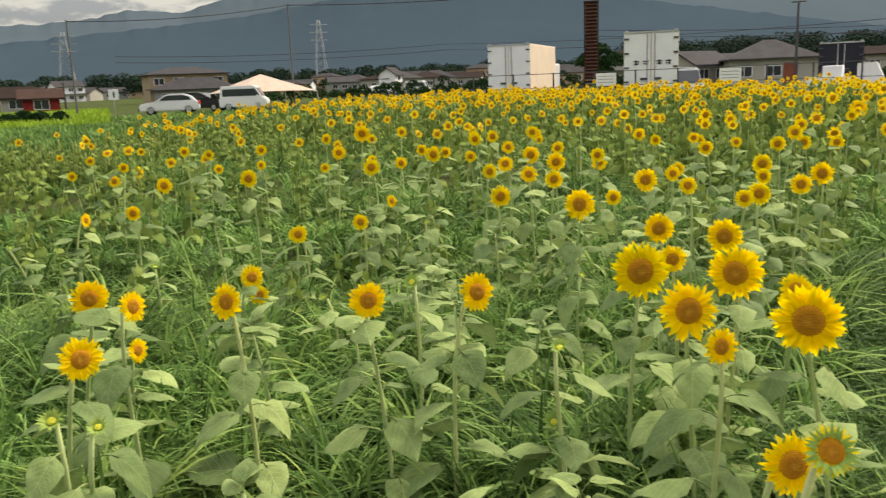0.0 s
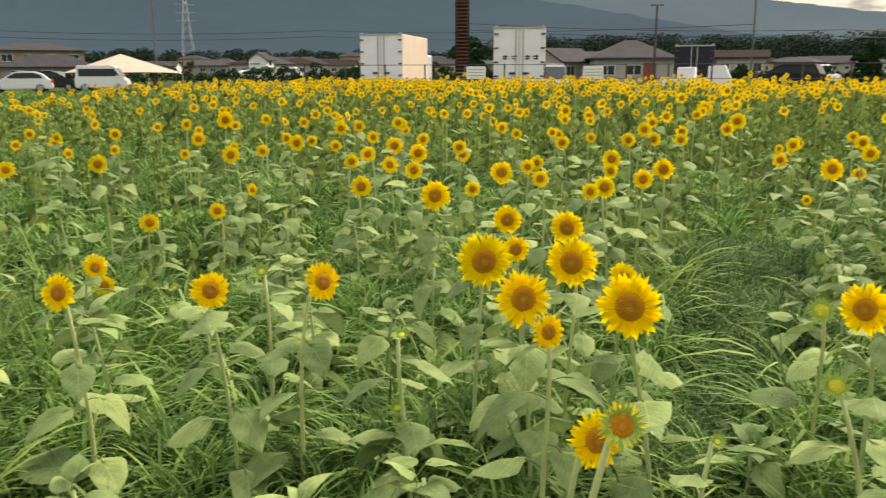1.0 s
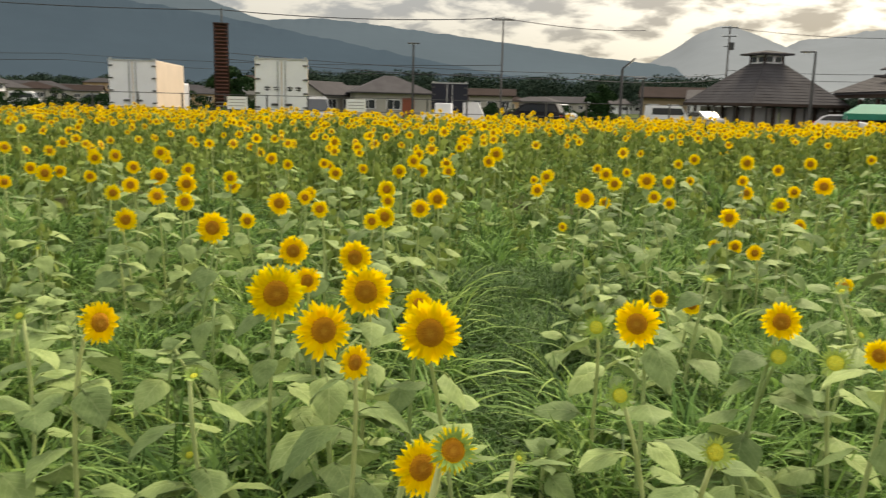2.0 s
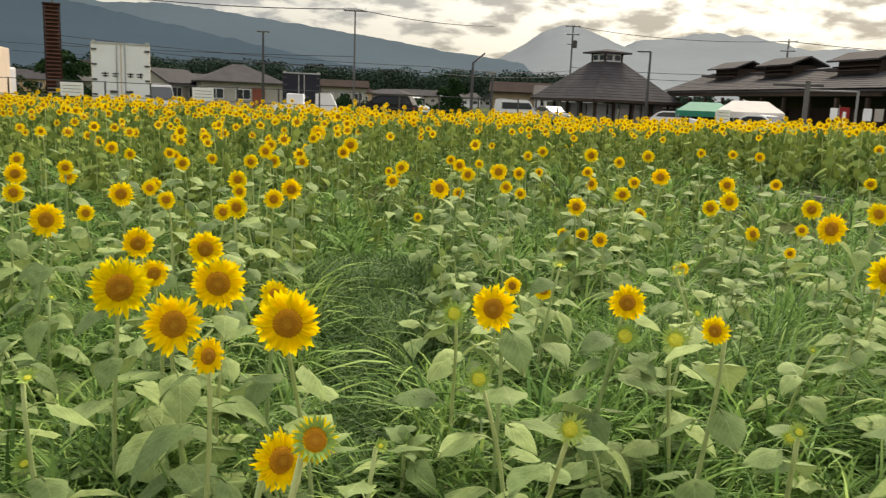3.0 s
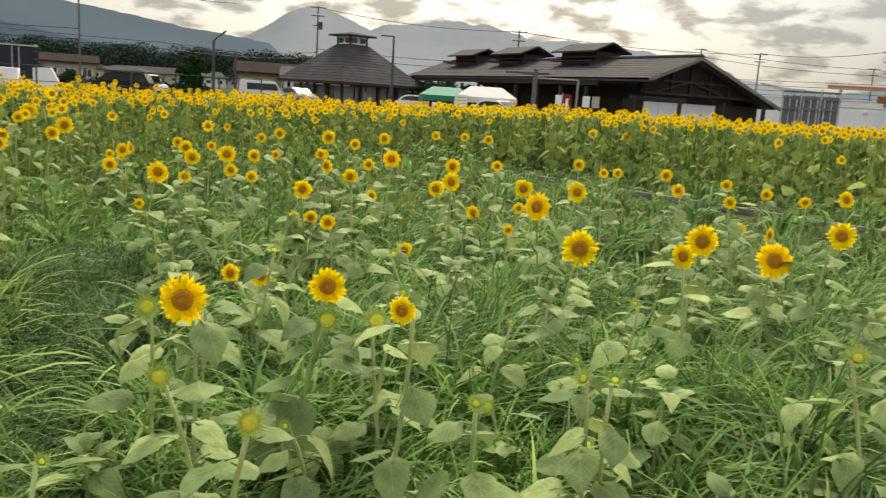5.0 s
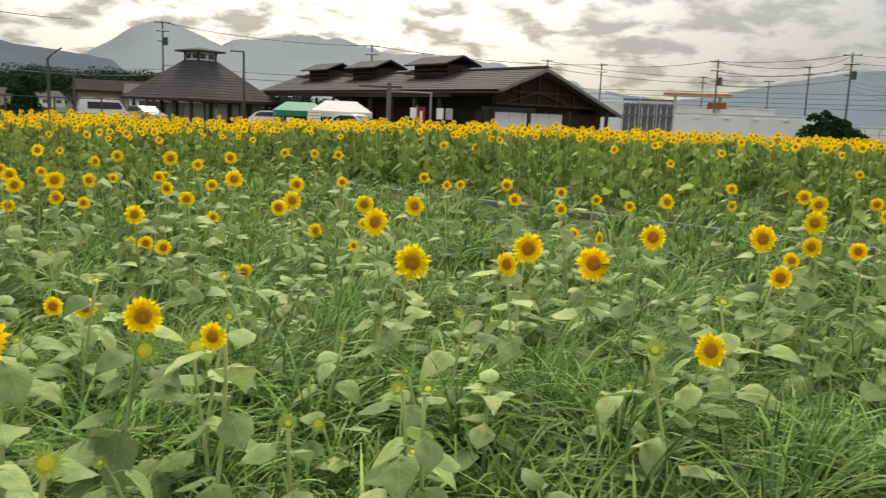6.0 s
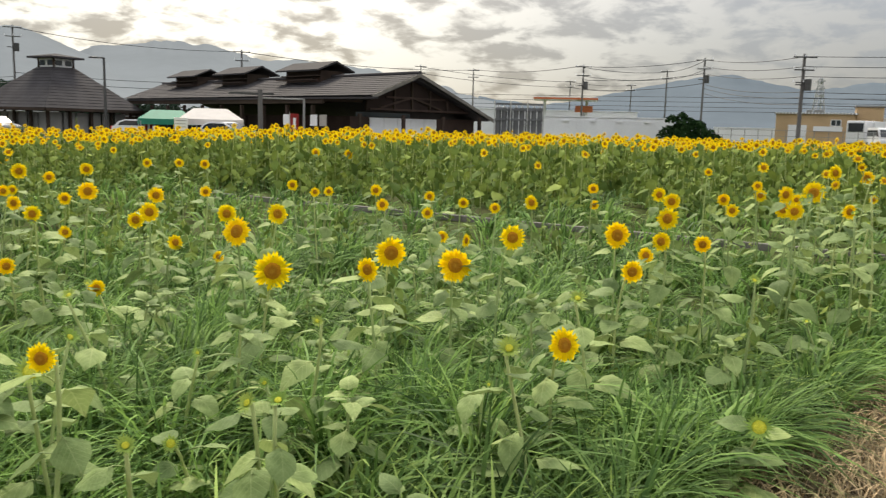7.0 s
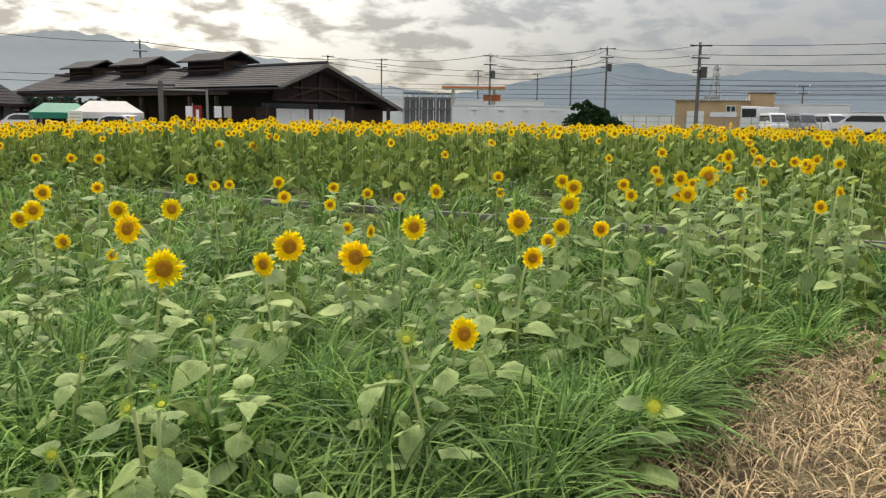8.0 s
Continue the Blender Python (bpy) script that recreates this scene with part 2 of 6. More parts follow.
M = dict(
    petal=mat("petal_yellow", (1.0, 0.76, 0.006), 0.55, var=0.08, scale=3, fine=25, bump=0.2, obj=0.12, thin=0.5, color2=(1.0, 0.67, 0.004), spec=0.1),
    petal_far=mat("petal_yellow_far", (1.0, 0.70, 0.006), 0.6, var=0.16, scale=1, fine=9, bump=0, island=0.2, thin=0.35, color2=(0.94, 0.55, 0.005), spec=0.08),
    disc=disc_material("seed_disc", (0.68, 0.31, 0.010), (0.38, 0.155, 0.010), (0.54, 0.29, 0.025)),
    disc_far=mat("seed_disc_far", (0.46, 0.19, 0.01), 0.9, var=0.3, scale=8, fine=40, bump=0, spec=0.1),
    bud_disc=mat("unripe_disc", (0.70, 0.64, 0.06), 0.85, var=0.5, scale=14, fine=40, bump=0.4, color2=(0.30, 0.40, 0.05), spec=0.1),
    sepal=mat("sepal_green", (0.30, 0.42, 0.09), 0.7, var=0.3, scale=12, fine=60, obj=0.25, thin=0.2, spec=0.15),
    stem=mat("stem_green", (0.42, 0.50, 0.21), 0.7, var=0.25, scale=9, fine=160, bump=0.3, dist=0.002, obj=0.25, spec=0.15),
    leaf=leaf_material("leaf_green", (0.255, 0.340, 0.125), (0.130, 0.190, 0.058), (0.40, 0.47, 0.21)),
    leaf_far=mat("leaf_green_far", (0.195, 0.268, 0.062), 0.75, var=0.35, scale=1, fine=9, bump=0, island=0.9, thin=0.2, color2=(0.066, 0.102, 0.02), spec=0.08),
    grass=mat("grass_green", (0.172, 0.305, 0.076), 0.6, var=0.5, scale=0.55, fine=14, bump=0, island=1.3, thin=0.3, color2=(0.060, 0.112, 0.030), spec=0.12),
    # finer dark grass; its green also holds the shade of tall plants around
    grass_dark_shaded=mat("grass_dark_shaded", (0.100, 0.180, 0.052), 0.6, var=0.4, scale=1.2, fine=14, bump=0, island=1.2, thin=0.25, color2=(0.045, 0.092, 0.024), spec=0.15),
    grass_pale=mat("grass_pale", (0.26, 0.39, 0.10), 0.6, var=0.3, scale=1.1, fine=14, bump=0, island=0.6, thin=0.3, spec=0.12),
    straw=mat("straw", (0.42, 0.325, 0.18), 0.8, var=0.45, scale=3, fine=30, bump=0, island=1.5, spec=0.1),
    soil=mat("soil", (0.05, 0.055, 0.02), 0.95, var=0.5, scale=0.6, fine=18, bump=0.6, dist=0.05, color2=(0.06, 0.10, 0.02), spec=0.05),
    strawbed=mat("straw_bed", (0.15, 0.115, 0.065), 0.95, var=0.5, scale=4, fine=60, bump=0.7, dist=0.03),
    rice=mat("rice_green", (0.26, 0.40, 0.035), 0.7, var=0.25, scale=0.3, fine=8, bump=0, island=0.4, thin=0.2, spec=0.1),
    asphalt=mat("asphalt", (0.13, 0.125, 0.12), 0.9, var=0.3, scale=0.4, fine=30),
    concrete=mat("concrete", (0.20, 0.19, 0.17), 0.9, var=0.4, scale=2, fine=40, spec=0.1),
    rooftile=mat("grey_roof_tile", (0.060, 0.057, 0.060), 0.8, var=0.35, scale=0.8, fine=12, obj=0.15, spec=0.06),
    roofbrown=mat("brown_roof", (0.04, 0.03, 0.027), 0.95, var=0.3, scale=0.8, fine=12, spec=0.03),
    darkwood=mat("dark_wood", (0.055, 0.040, 0.032), 0.8, var=0.4, scale=1.2, fine=20, obj=0.3, spec=0.12),
    cream=mat("cream_wall", (0.40, 0.38, 0.34), 0.85, var=0.2, scale=0.5, fine=10, spec=0.1),
    beige=mat("beige_wall", (0.52, 0.37, 0.22), 0.85, var=0.25, scale=0.5, fine=10, spec=0.1),
    tanwall=mat("tan_wall", (0.36, 0.28, 0.18), 0.85, var=0.25, scale=0.5, fine=10, spec=0.1),
    whitewall=mat("white_wall", (0.78, 0.79, 0.81), 0.8, var=0.18, scale=0.3, fine=8, spec=0.1),
    greywall=mat("grey_wall", (0.27, 0.27, 0.265), 0.85, var=0.25, scale=0.5, fine=10, spec=0.1),
    white=mat("white_paint", (0.78, 0.79, 0.80), 0.4, var=0.12, scale=1.0, fine=12, bump=0.03),
    truckside=mat("truck_side_cream", (0.75, 0.62, 0.48), 0.45, var=0.15, scale=0.8, fine=12, bump=0.03),
    silver=mat("galvanised_steel", (0.50, 0.51, 0.52), 0.35, metal=0.8, var=0.25, scale=1.5, fine=30),
    tankgrey=mat("dull_tank_steel", (0.16, 0.165, 0.17), 0.6, metal=0.3, var=0.35, scale=1.5, fine=30),
    steel=mat("dark_steel", (0.09, 0.09, 0.09), 0.5, metal=0.5, var=0.3, scale=2, fine=40),
    pole=mat("pole_grey", (0.13, 0.125, 0.12), 0.8, var=0.3, scale=1, fine=20),
    wire=mat("wire_black", (0.035, 0.036, 0.04), 0.6, var=0.1),
    glass=mat("window_glass", (0.035, 0.04, 0.045), 0.12, var=0.1, bump=0, spec=0.6),
    black=mat("car_black", (0.018, 0.018, 0.02), 0.25, var=0.15, bump=0),
    carwhite=mat("car_white", (0.75, 0.75, 0.76), 0.25, var=0.08, bump=0),
    cargrey=mat("car_grey", (0.30, 0.31, 0.32), 0.3, var=0.1, bump=0),
    navy=mat("navy_paint", (0.007, 0.009, 0.02), 0.45, var=0.25, scale=0.8),
    rubber=mat("tyre_rubber", (0.02, 0.02, 0.02), 0.9, var=0.2),
    redlamp=mat("red_lamp", (0.5, 0.03, 0.02), 0.3, var=0.1),
    red=mat("red_paint", (0.26, 0.03, 0.028), 0.7, var=0.25, scale=1, spec=0.1),
    orange=mat("orange_sign", (0.55, 0.17, 0.07), 0.6, var=0.2),
    green=mat("green_canvas", (0.02, 0.19, 0.12), 0.7, var=0.2, scale=2),
    canvas=mat("white_canvas", (0.58, 0.55, 0.52), 0.8, var=0.12, scale=2, spec=0.1),
    tentcream=mat("cream_canvas", (0.52, 0.41, 0.33), 0.8, var=0.2, scale=2, spec=0.1),
    rust=mat("rust_brown", (0.06, 0.034, 0.027), 0.8, var=0.35, scale=2, fine=20, spec=0.1),
    doorred=mat("red_brown_door", (0.25, 0.07, 0.04), 0.6, var=0.25),
    slat=mat("rusted_slat", (0.13, 0.06, 0.045), 0.8, var=0.3, scale=3, fine=30, spec=0.1),
    ink=mat("dark_ink", (0.03, 0.03, 0.035), 0.7, var=0.1),
    wood_far=mat("woods_green", (0.030, 0.050, 0.034), 0.9, var=0.4, scale=0.15, fine=1.5, bump=0, island=0.4, spec=0.03),
    shrub=mat("shrub_green", (0.016, 0.04, 0.012), 0.8, var=0.3, scale=2, fine=15, bump=0, island=0.6, spec=0.05),
    # distance haze is mixed into these hill colours, dark slate to pale grey
    hill_dark=mat("hill_dark_forest_hazed", (0.045, 0.066, 0.086), 1.0, var=0.1, scale=0.004, fine=0.03, bump=0, spec=0),
    hill_mid=mat("hill_mid_forest_hazed", (0.075, 0.10, 0.12), 1.0, var=0.1, scale=0.003, fine=0.02, bump=0, spec=0),
    hill_pale=mat("hill_pale_forest_hazed", (0.19, 0.212, 0.228), 1.0, var=0.12, scale=0.003, fine=0.02, bump=0, spec=0),
    hill_blue=mat("hill_blue_forest_hazed", (0.125, 0.152, 0.178), 1.0, var=0.16, scale=0.004, fine=0.03, bump=0, spec=0),
)


# ---- mesh helpers ----
def finish(name, bm, material, smooth=False):
    me = bpy.data.meshes.new(name)
    bmesh.ops.recalc_face_normals(bm, faces=bm.faces)
    if smooth:
        for f in bm.faces:
            f.smooth = True
    bm.to_mesh(me)
    bm.free()
    me.materials.append(material)
    return me


def part(name, bm, material, parent=None, label="", smooth=False):
    """One bmesh as one mesh object under a thing or a part."""
    ob = new(name, finish(name, bm, material, smooth))
    ob.parent = parent
    if label:
        ob["label"] = label
    return ob


def shared(name, me, parent, m):
    ob = new(name, me)
    ob.parent = parent
    ob.matrix_local = m
    return ob


def thing(name, x, y, z, rz, label, category, group="", kind=""):
    ob = new(name)
    ob.empty_display_size = 0.2
    ob.matrix_world = pose(x, y, z, 0, 0, rz)
    return tagged(ob, label, category, group, kind)


def box(bm, cx, cy, cz, sx, sy, sz, m=None, bevel=0.0):
    r = bmesh.ops.create_cube(bm, size=1.0, matrix=(m or Matrix()) @ Matrix.LocRotScale((cx, cy, cz), None, (sx, sy, sz)))
    if bevel:
        es = list({e for v in r["verts"] for e in v.link_edges})
        bmesh.ops.bevel(bm, geom=es, offset=bevel, segments=2, affect="EDGES", profile=0.6)
    return bm


def boxm(*a, **k):
    return box(bmesh.new(), *a, **k)


def tube(bm, pts, radii, n=6, cap=True):
    """A tapered tube along points."""
    rings = []
    for i, p in enumerate(pts):
        p = Vector(p)
        d = (Vector(pts[min(i + 1, len(pts) - 1)]) - Vector(pts[max(i - 1, 0)])).normalized()
        u = d.orthogonal().normalized() if abs(d.z) < 0.9 else Vector((1, 0, 0)).cross(d).normalized()
        v = d.cross(u)
        rings.append([bm.verts.new(p + (u * math.cos(2 * math.pi * k / n) + v * math.sin(2 * math.pi * k / n)) * radii[i]) for k in range(n)])
    for a, b in zip(rings, rings[1:]):
        for k in range(n):
            bm.faces.new((a[k], a[(k + 1) % n], b[(k + 1) % n], b[k]))
    if cap:
        bm.faces.new(rings[0][::-1])
        bm.faces.new(rings[-1])
    return bm


def cyl(bm, p, q, r0, r1=None, n=10):
    return tube(bm, [p, q], [r0, r1 if r1 is not None else r0], n)


def prism(bm, poly, y0, y1):
    """A polygon in x, z drawn out from y0 to y1."""
    a = [bm.verts.new((x, y0, z)) for x, z in poly]
    b = [bm.verts.new((x, y1, z)) for x, z in poly]
    n = len(poly)
    bm.faces.new(a)
    bm.faces.new(b[::-1])
    for i in range(n):
        bm.faces.new((a[i], b[i], b[(i + 1) % n], a[(i + 1) % n]))
    return bm


def tri_mesh(name, V, T, mats, midx=None, smooth=True):
    """A mesh straight from arrays of points and triangles."""
    me = bpy.data.meshes.new(name)
    V, T = np.asarray(V, np.float32), np.asarray(T, np.int32)
    me.vertices.add(len(V))
    me.vertices.foreach_set("co", V.ravel())
    me.loops.add(T.size)
    me.loops.foreach_set("vertex_index", T.ravel())
    me.polygons.add(len(T))
    me.polygons.foreach_set("loop_start", np.arange(0, T.size, 3, dtype=np.int32))
    for m in mats:
        me.materials.append(m)
    if midx is not None:
        me.polygons.foreach_set("material_index", np.asarray(midx, np.int32))
    me.polygons.foreach_set("use_smooth", np.full(len(T), smooth))
    me.update(calc_edges=True)
    me.validate()
    return me


def gz(x, y):
    """Height of the ground: the field lies a little lower than the land round it, most of all at the works."""
    r = np.hypot(x, y)
    s = np.clip((r - 40) / 18, 0, 1)
    e = np.clip((x - 52) / 14, 0, 1) * np.clip((14 - y) / 10, 0, 1)
    return (0.1 + 0.55 * e) * s * s * (3 - 2 * s)


# ---- setting ----
def make_ground():
    rings = np.concatenate([np.linspace(0, 60, 61), 60 * 1.12 ** np.arange(1, 38)])
    rings = rings[rings < 4400]
    na = 144
    a = np.linspace(0, 2 * np.pi, na, endpoint=False)
    R, A = np.meshgrid(rings[1:], a, indexing="ij")
    X, Y = R * np.cos(A), R * np.sin(A)
    Z = gz(X, Y) + 0.03 * np.sin(X * 1.7) * np.cos(Y * 1.3) * (R < 38)
    V = np.concatenate([[[0, 0, 0]], np.stack([X, Y, Z], -1).reshape(-1, 3)])
    nr = len(rings) - 1
    T = []
    k = np.arange(na)
    k2 = (k + 1) % na
    T.append(np.stack([np.zeros(na, int), 1 + k, 1 + k2], -1))
    for i in range(nr - 1):
        p, q = 1 + i * na, 1 + (i + 1) * na
        T.append(np.stack([p + k, q + k, q + k2], -1))
        T.append(np.stack([p + k, q + k2, p + k2], -1))
    tagged(new("ground", tri_mesh("ground", V, np.concatenate(T), [M["soil"]])), "weedy soil ground of the field and the land beyond", "ground", kind="structure")


make_ground()


def slab(name, pts, z0, z1, material, label, category):
    bm = bmesh.new()
    a = [bm.verts.new((x, y, z0)) for x, y in pts]
    b = [bm.verts.new((x, y, z1)) for x, y in pts]
    bm.faces.new(b)
    bm.faces.new(a[::-1])
    for i in range(len(pts)):
        j = (i + 1) % len(pts)
        bm.faces.new((a[i], a[j], b[j], b[i]))
    return tagged(part(name, bm, material), label, category, kind="structure")


# road and yard beyond the fence, parking at the far side
def ring_band(name, a0, a1, r0, r1, z, material, label, category):
    bm = bmesh.new()
    n = 24
    rows = []
    for i in range(n + 1):
        a = radians(a0 + (a1 - a0) * i / n)
        rows.append([bm.verts.new((r * math.sin(a), r * math.cos(a), float(gz(r * math.sin(a), r * math.cos(a))) + z)) for r in (r0, (r0 * 2 + r1) / 3, (r0 + r1 * 2) / 3, r1)])
    for p, q in zip(rows, rows[1:]):
        for k in range(3):
            bm.faces.new((p[k], q[k], q[k + 1], p[k + 1]))
    return tagged(part(name, bm, material), label, category, kind="structure")


ring_band("road", -3, 44, 38.5, 62, 0.03, M["asphalt"], "grey asphalt yard and road beyond the fence", "road")
ring_band("pavement", 44, 118, 44, 75, 0.03, M["asphalt"], "grey asphalt car park before the market hall", "parking")


def ridge(name, dist, keys, material, label, seed, rough=0.12):
    """A wooded mountain side: a slope that climbs to a crest, whose height follows the azimuth."""
    az = np.arange(keys[0][0], keys[-1][0] + 0.01, 0.2)
    el = np.interp(az, [k[0] for k in keys], [k[1] for k in keys])
    ker = np.exp(-np.linspace(-2, 2, 9) ** 2)
    el = np.convolve(np.pad(el, 4, mode="edge"), ker / ker.sum(), mode="valid")
    crest = el + rough * np.array([noise.fractal(Vector((a * 0.9, seed * 3.1, 0)), 1.0, 2.0, 5) for a in az])
    S = np.linspace(0, 1, 16)
    V = []
    for i, a in enumerate(az):
        H, top = (math.tan(radians(max(e, 0.15))) * dist for e in (el[i], crest[i]))
        for s in S:
            r = dist * (0.62 + 0.38 * s)
            h = H * (s ** 1.25) + (top - H) * s ** 8
            V.append((r * math.sin(radians(a)), r * math.cos(radians(a)), h))
    n, k = len(az), len(S)
    T = []
    for i in range(n - 1):
        for j in range(k - 1):
            p = i * k + j
            T += [(p, p + k, p + k + 1), (p, p + k + 1, p + 1)]
    ob = new(name, tri_mesh(name, V, T, [material]))
    return tagged(ob, label, "mountain", kind="structure")


# there is no haze in the air; each ridge wears it as colour
ridge("backdrop_ridge_mid", 3200, [(-75, 4.2), (-45, 4.4), (-28, 4.4), (-24, 4.6), (-20.6, 5.3), (-17.5, 5.1), (-15, 5.8), (-8, 7.2), (0, 8.2), (7.2, 6.9), (12.6, 5.25), (16.1, 5.5), (18.4, 5.4), (23, 4.9), (28.6, 4.3), (35, 3.4), (39, 3.0), (43, 2.4), (50, 1.4), (60, 0.6)], M["hill_mid"], "slate-blue wooded mountain slope with haze in its colour", 1)
ridge("backdrop_ridge_dark", 2300, [(-75, 2.6), (-45, 3.0), (-28, 3.4), (-15, 4.6), (-6, 6.0), (2, 6.3), (9.6, 5.4), (17.6, 4.1), (27.5, 2.3), (33, 1.7), (42, 1.1), (50, 0.5)], M["hill_dark"], "dark forested foothill, coloured blue-grey for haze", 2)
ridge("backdrop_peak", 3700, [(34, 1.6), (36, 2.4), (38, 2.7), (40.1, 4.0), (41.5, 4.95), (42.7, 5.45), (43.6, 5.4), (45.1, 4.9), (47, 4.1), (49, 3.3), (53, 2.4), (58, 1.0)], M["hill_pale"], "rounded mountain peak, coloured pale grey for haze", 3, 0.05)
ridge("backdrop_range", 4100, [(45, 3.0), (46, 3.5), (47.5, 4.4), (49.2, 4.65), (52.1, 5.15), (53.5, 4.95), (55, 4.9), (56.5, 4.6), (57.9, 4.1), (60.6, 4.3), (63, 4.0), (67.2, 3.55), (69.9, 3.0), (72, 2.3), (75, 1.7), (80, 0.8)], M["hill_pale"], "mountain range under the evening glow, coloured pale grey for haze", 4, 0.2)
ridge("backdrop_far_range", 4300, [(73, 2.2), (77, 1.6), (80, 2.0), (82.9, 2.7), (86, 3.4), (89.7, 3.9), (92, 3.3), (94.4, 2.8), (98, 3.4), (104.9, 3.05), (115, 3.5), (135, 3.0), (180, 2.5)], M["hill_blue"], "mountains under cloud with blue mist in their colour", 5, 0.1)
ridge("backdrop_behind", 4300, [(180, 2.5), (220, 3.2), (260, 2.8), (286, 4.2)], M["hill_mid"], "hills behind the field, coloured blue-grey for haze", 6, 0.1)


def leaf_cloud(centres, radii, count, size, seed, flat=0.7):
    """Many small leaf-shaped triangles pairs strewn over lumpy crowns."""
    rng = np.random.default_rng(seed)
    C, Rr = np.asarray(centres, float), np.asarray(radii, float)
    w = Rr ** 2
    idx = rng.choice(len(C), count, p=w / w.sum())
    d = rng.normal(size=(count, 3))
    d /= np.linalg.norm(d, axis=1)[:, None]
    d[:, 2] = np.abs(d[:, 2]) * 1.1 - 0.35
    rad = Rr[idx] * (0.55 + 0.5 * rng.random(count) ** 0.6)
    P = C[idx] + d * rad[:, None] * np.array([1, 1, flat + 0.2])
    s = size * (0.6 + 0.8 * rng.random(count))
    u = rng.normal(size=(count, 3))
    u /= np.linalg.norm(u, axis=1)[:, None]
    v = np.cross(u, d + 0.3 * rng.normal(size=(count, 3)))
    v /= np.linalg.norm(v, axis=1)[:, None] + 1e-6
    q = np.stack([P - u * s[:, None], P + v * s[:, None] * 0.55, P + u * s[:, None], P - v * s[:, None] * 0.55], 1).reshape(-1, 3)
    b = np.arange(count) * 4
    T = np.concatenate([np.stack([b, b + 1, b + 2], -1), np.stack([b, b + 2, b + 3], -1)])
    return q, T


def woods(name, a0, a1, d0, d1, n, h, seed, label):
    rng = np.random.default_rng(seed)
    a = np.radians(a0 + (a1 - a0) * rng.random(n))
    r = d0 + (d1 - d0) * rng.random(n)
    hh = h * (0.55 + 0.6 * rng.random(n)) * (r / d1) ** 0.5
    C = np.stack([r * np.sin(a), r * np.cos(a), 0.4 + hh * 0.6], -1)
    q, T = leaf_cloud(C, hh * 0.75, n * 430, d1 * 0.0012, seed, 0.9)
    tagged(new(name, tri_mesh(name, q, T, [M["wood_far"]], smooth=False)), label, "trees", kind="stuff")


woods("far_woods", -32, 12, 340, 430, 240, 8.0, 11, "dark green trees behind the town")
woods("far_woods", 12, 46, 275, 360, 330, 10.5, 12, "dark green wooded rise behind the houses")
woods("far_woods", 38, 62, 220, 320, 90, 5.5, 13, "dark green trees far behind the pavilion")


# ---- buildings ----
def window(parent, x, y, z, w, h, ry=0.0, axis="y"):
    """A framed window on a wall; its frame and pane."""
    bm = bmesh.new()
    t = 0.07
    for dx, dz, ww, hh in ((0, h / 2, w, t), (0, -h / 2, w, t), (-w / 2, 0, t, h), (w / 2, 0, t, h), (0, 0, t * 0.8, h)):
        if axis == "y":
            box(bm, x + dx, y, z + dz, ww, 0.1, hh)
        else:
            box(bm, x, y + dx, z + dz, 0.1, ww, hh)
    win = part("window", bm, M["white"], parent)
    bm = boxm(x, y, z, w, 0.05, h) if axis == "y" else boxm(x, y, z, 0.05, w, h)
    part("pane", bm, M["glass"], win)
    return win


def hip_roof(bm, w, d, z0, h, over=0.5, ridge_len=None):
    a, b = w / 2 + over, d / 2 + over
    r = max(0.05, (w - d) / 2 if ridge_len is None else ridge_len / 2)
    t = 0.14
    base = [bm.verts.new(p) for p in ((-a, -b, z0), (a, -b, z0), (a, b, z0), (-a, b, z0))]
    eave = [bm.verts.new(p) for p in ((-a, -b, z0 + t), (a, -b, z0 + t), (a, b, z0 + t), (-a, b, z0 + t))]
    p, q = bm.verts.new((-r, 0, z0 + h)), bm.verts.new((r, 0, z0 + h))
    bm.faces.new(base[::-1])
    for i in range(4):
        bm.faces.new((base[i], base[(i + 1) % 4], eave[(i + 1) % 4], eave[i]))
    bm.faces.new((eave[0], eave[1], q, p))
    bm.faces.new((eave[2], eave[3], p, q))
    bm.faces.new((eave[1], eave[2], q))
    bm.faces.new((eave[3], eave[0], p))
    return bm


def gable_roof(bm, w, d, z0, h, over=0.5, t=0.16):
    b = d / 2 + over
    s = h / (d / 2)
    lo = z0 - s * over
    poly = [(-b, lo), (0, z0 + h), (b, lo), (b, lo + t), (0, z0 + h + t * 1.2), (-b, lo + t)]
    a = w / 2 + over
    va = [bm.verts.new((-a, y, z)) for y, z in poly]
    vb = [bm.verts.new((a, y, z)) for y, z in poly]
    for k in range(6):
        bm.faces.new((va[k], vb[k], vb[(k + 1) % 6], va[(k + 1) % 6]))
    for v in (va, vb):
        bm.faces.new((v[0], v[1], v[4], v[5]))
        bm.faces.new((v[1], v[2], v[3], v[4]))
    return bm


def gable_walls(bm, w, d, h, rise):
    box(bm, 0, 0, h / 2, w, d, h)
    for sx in (-1, 1):
        x0, x1 = sx * (w / 2 - 0.15), sx * w / 2
        vs = [[bm.verts.new((x, y, z)) for y, z in ((-d / 2, h), (d / 2, h), (0, h + rise))] for x in (x0, x1)]
        bm.faces.new(vs[0])
        bm.faces.new(vs[1][::-1])
        for i in range(3):
            bm.faces.new((vs[0][i], vs[0][(i + 1) % 3], vs[1][(i + 1) % 3], vs[1][i]))
    return bm


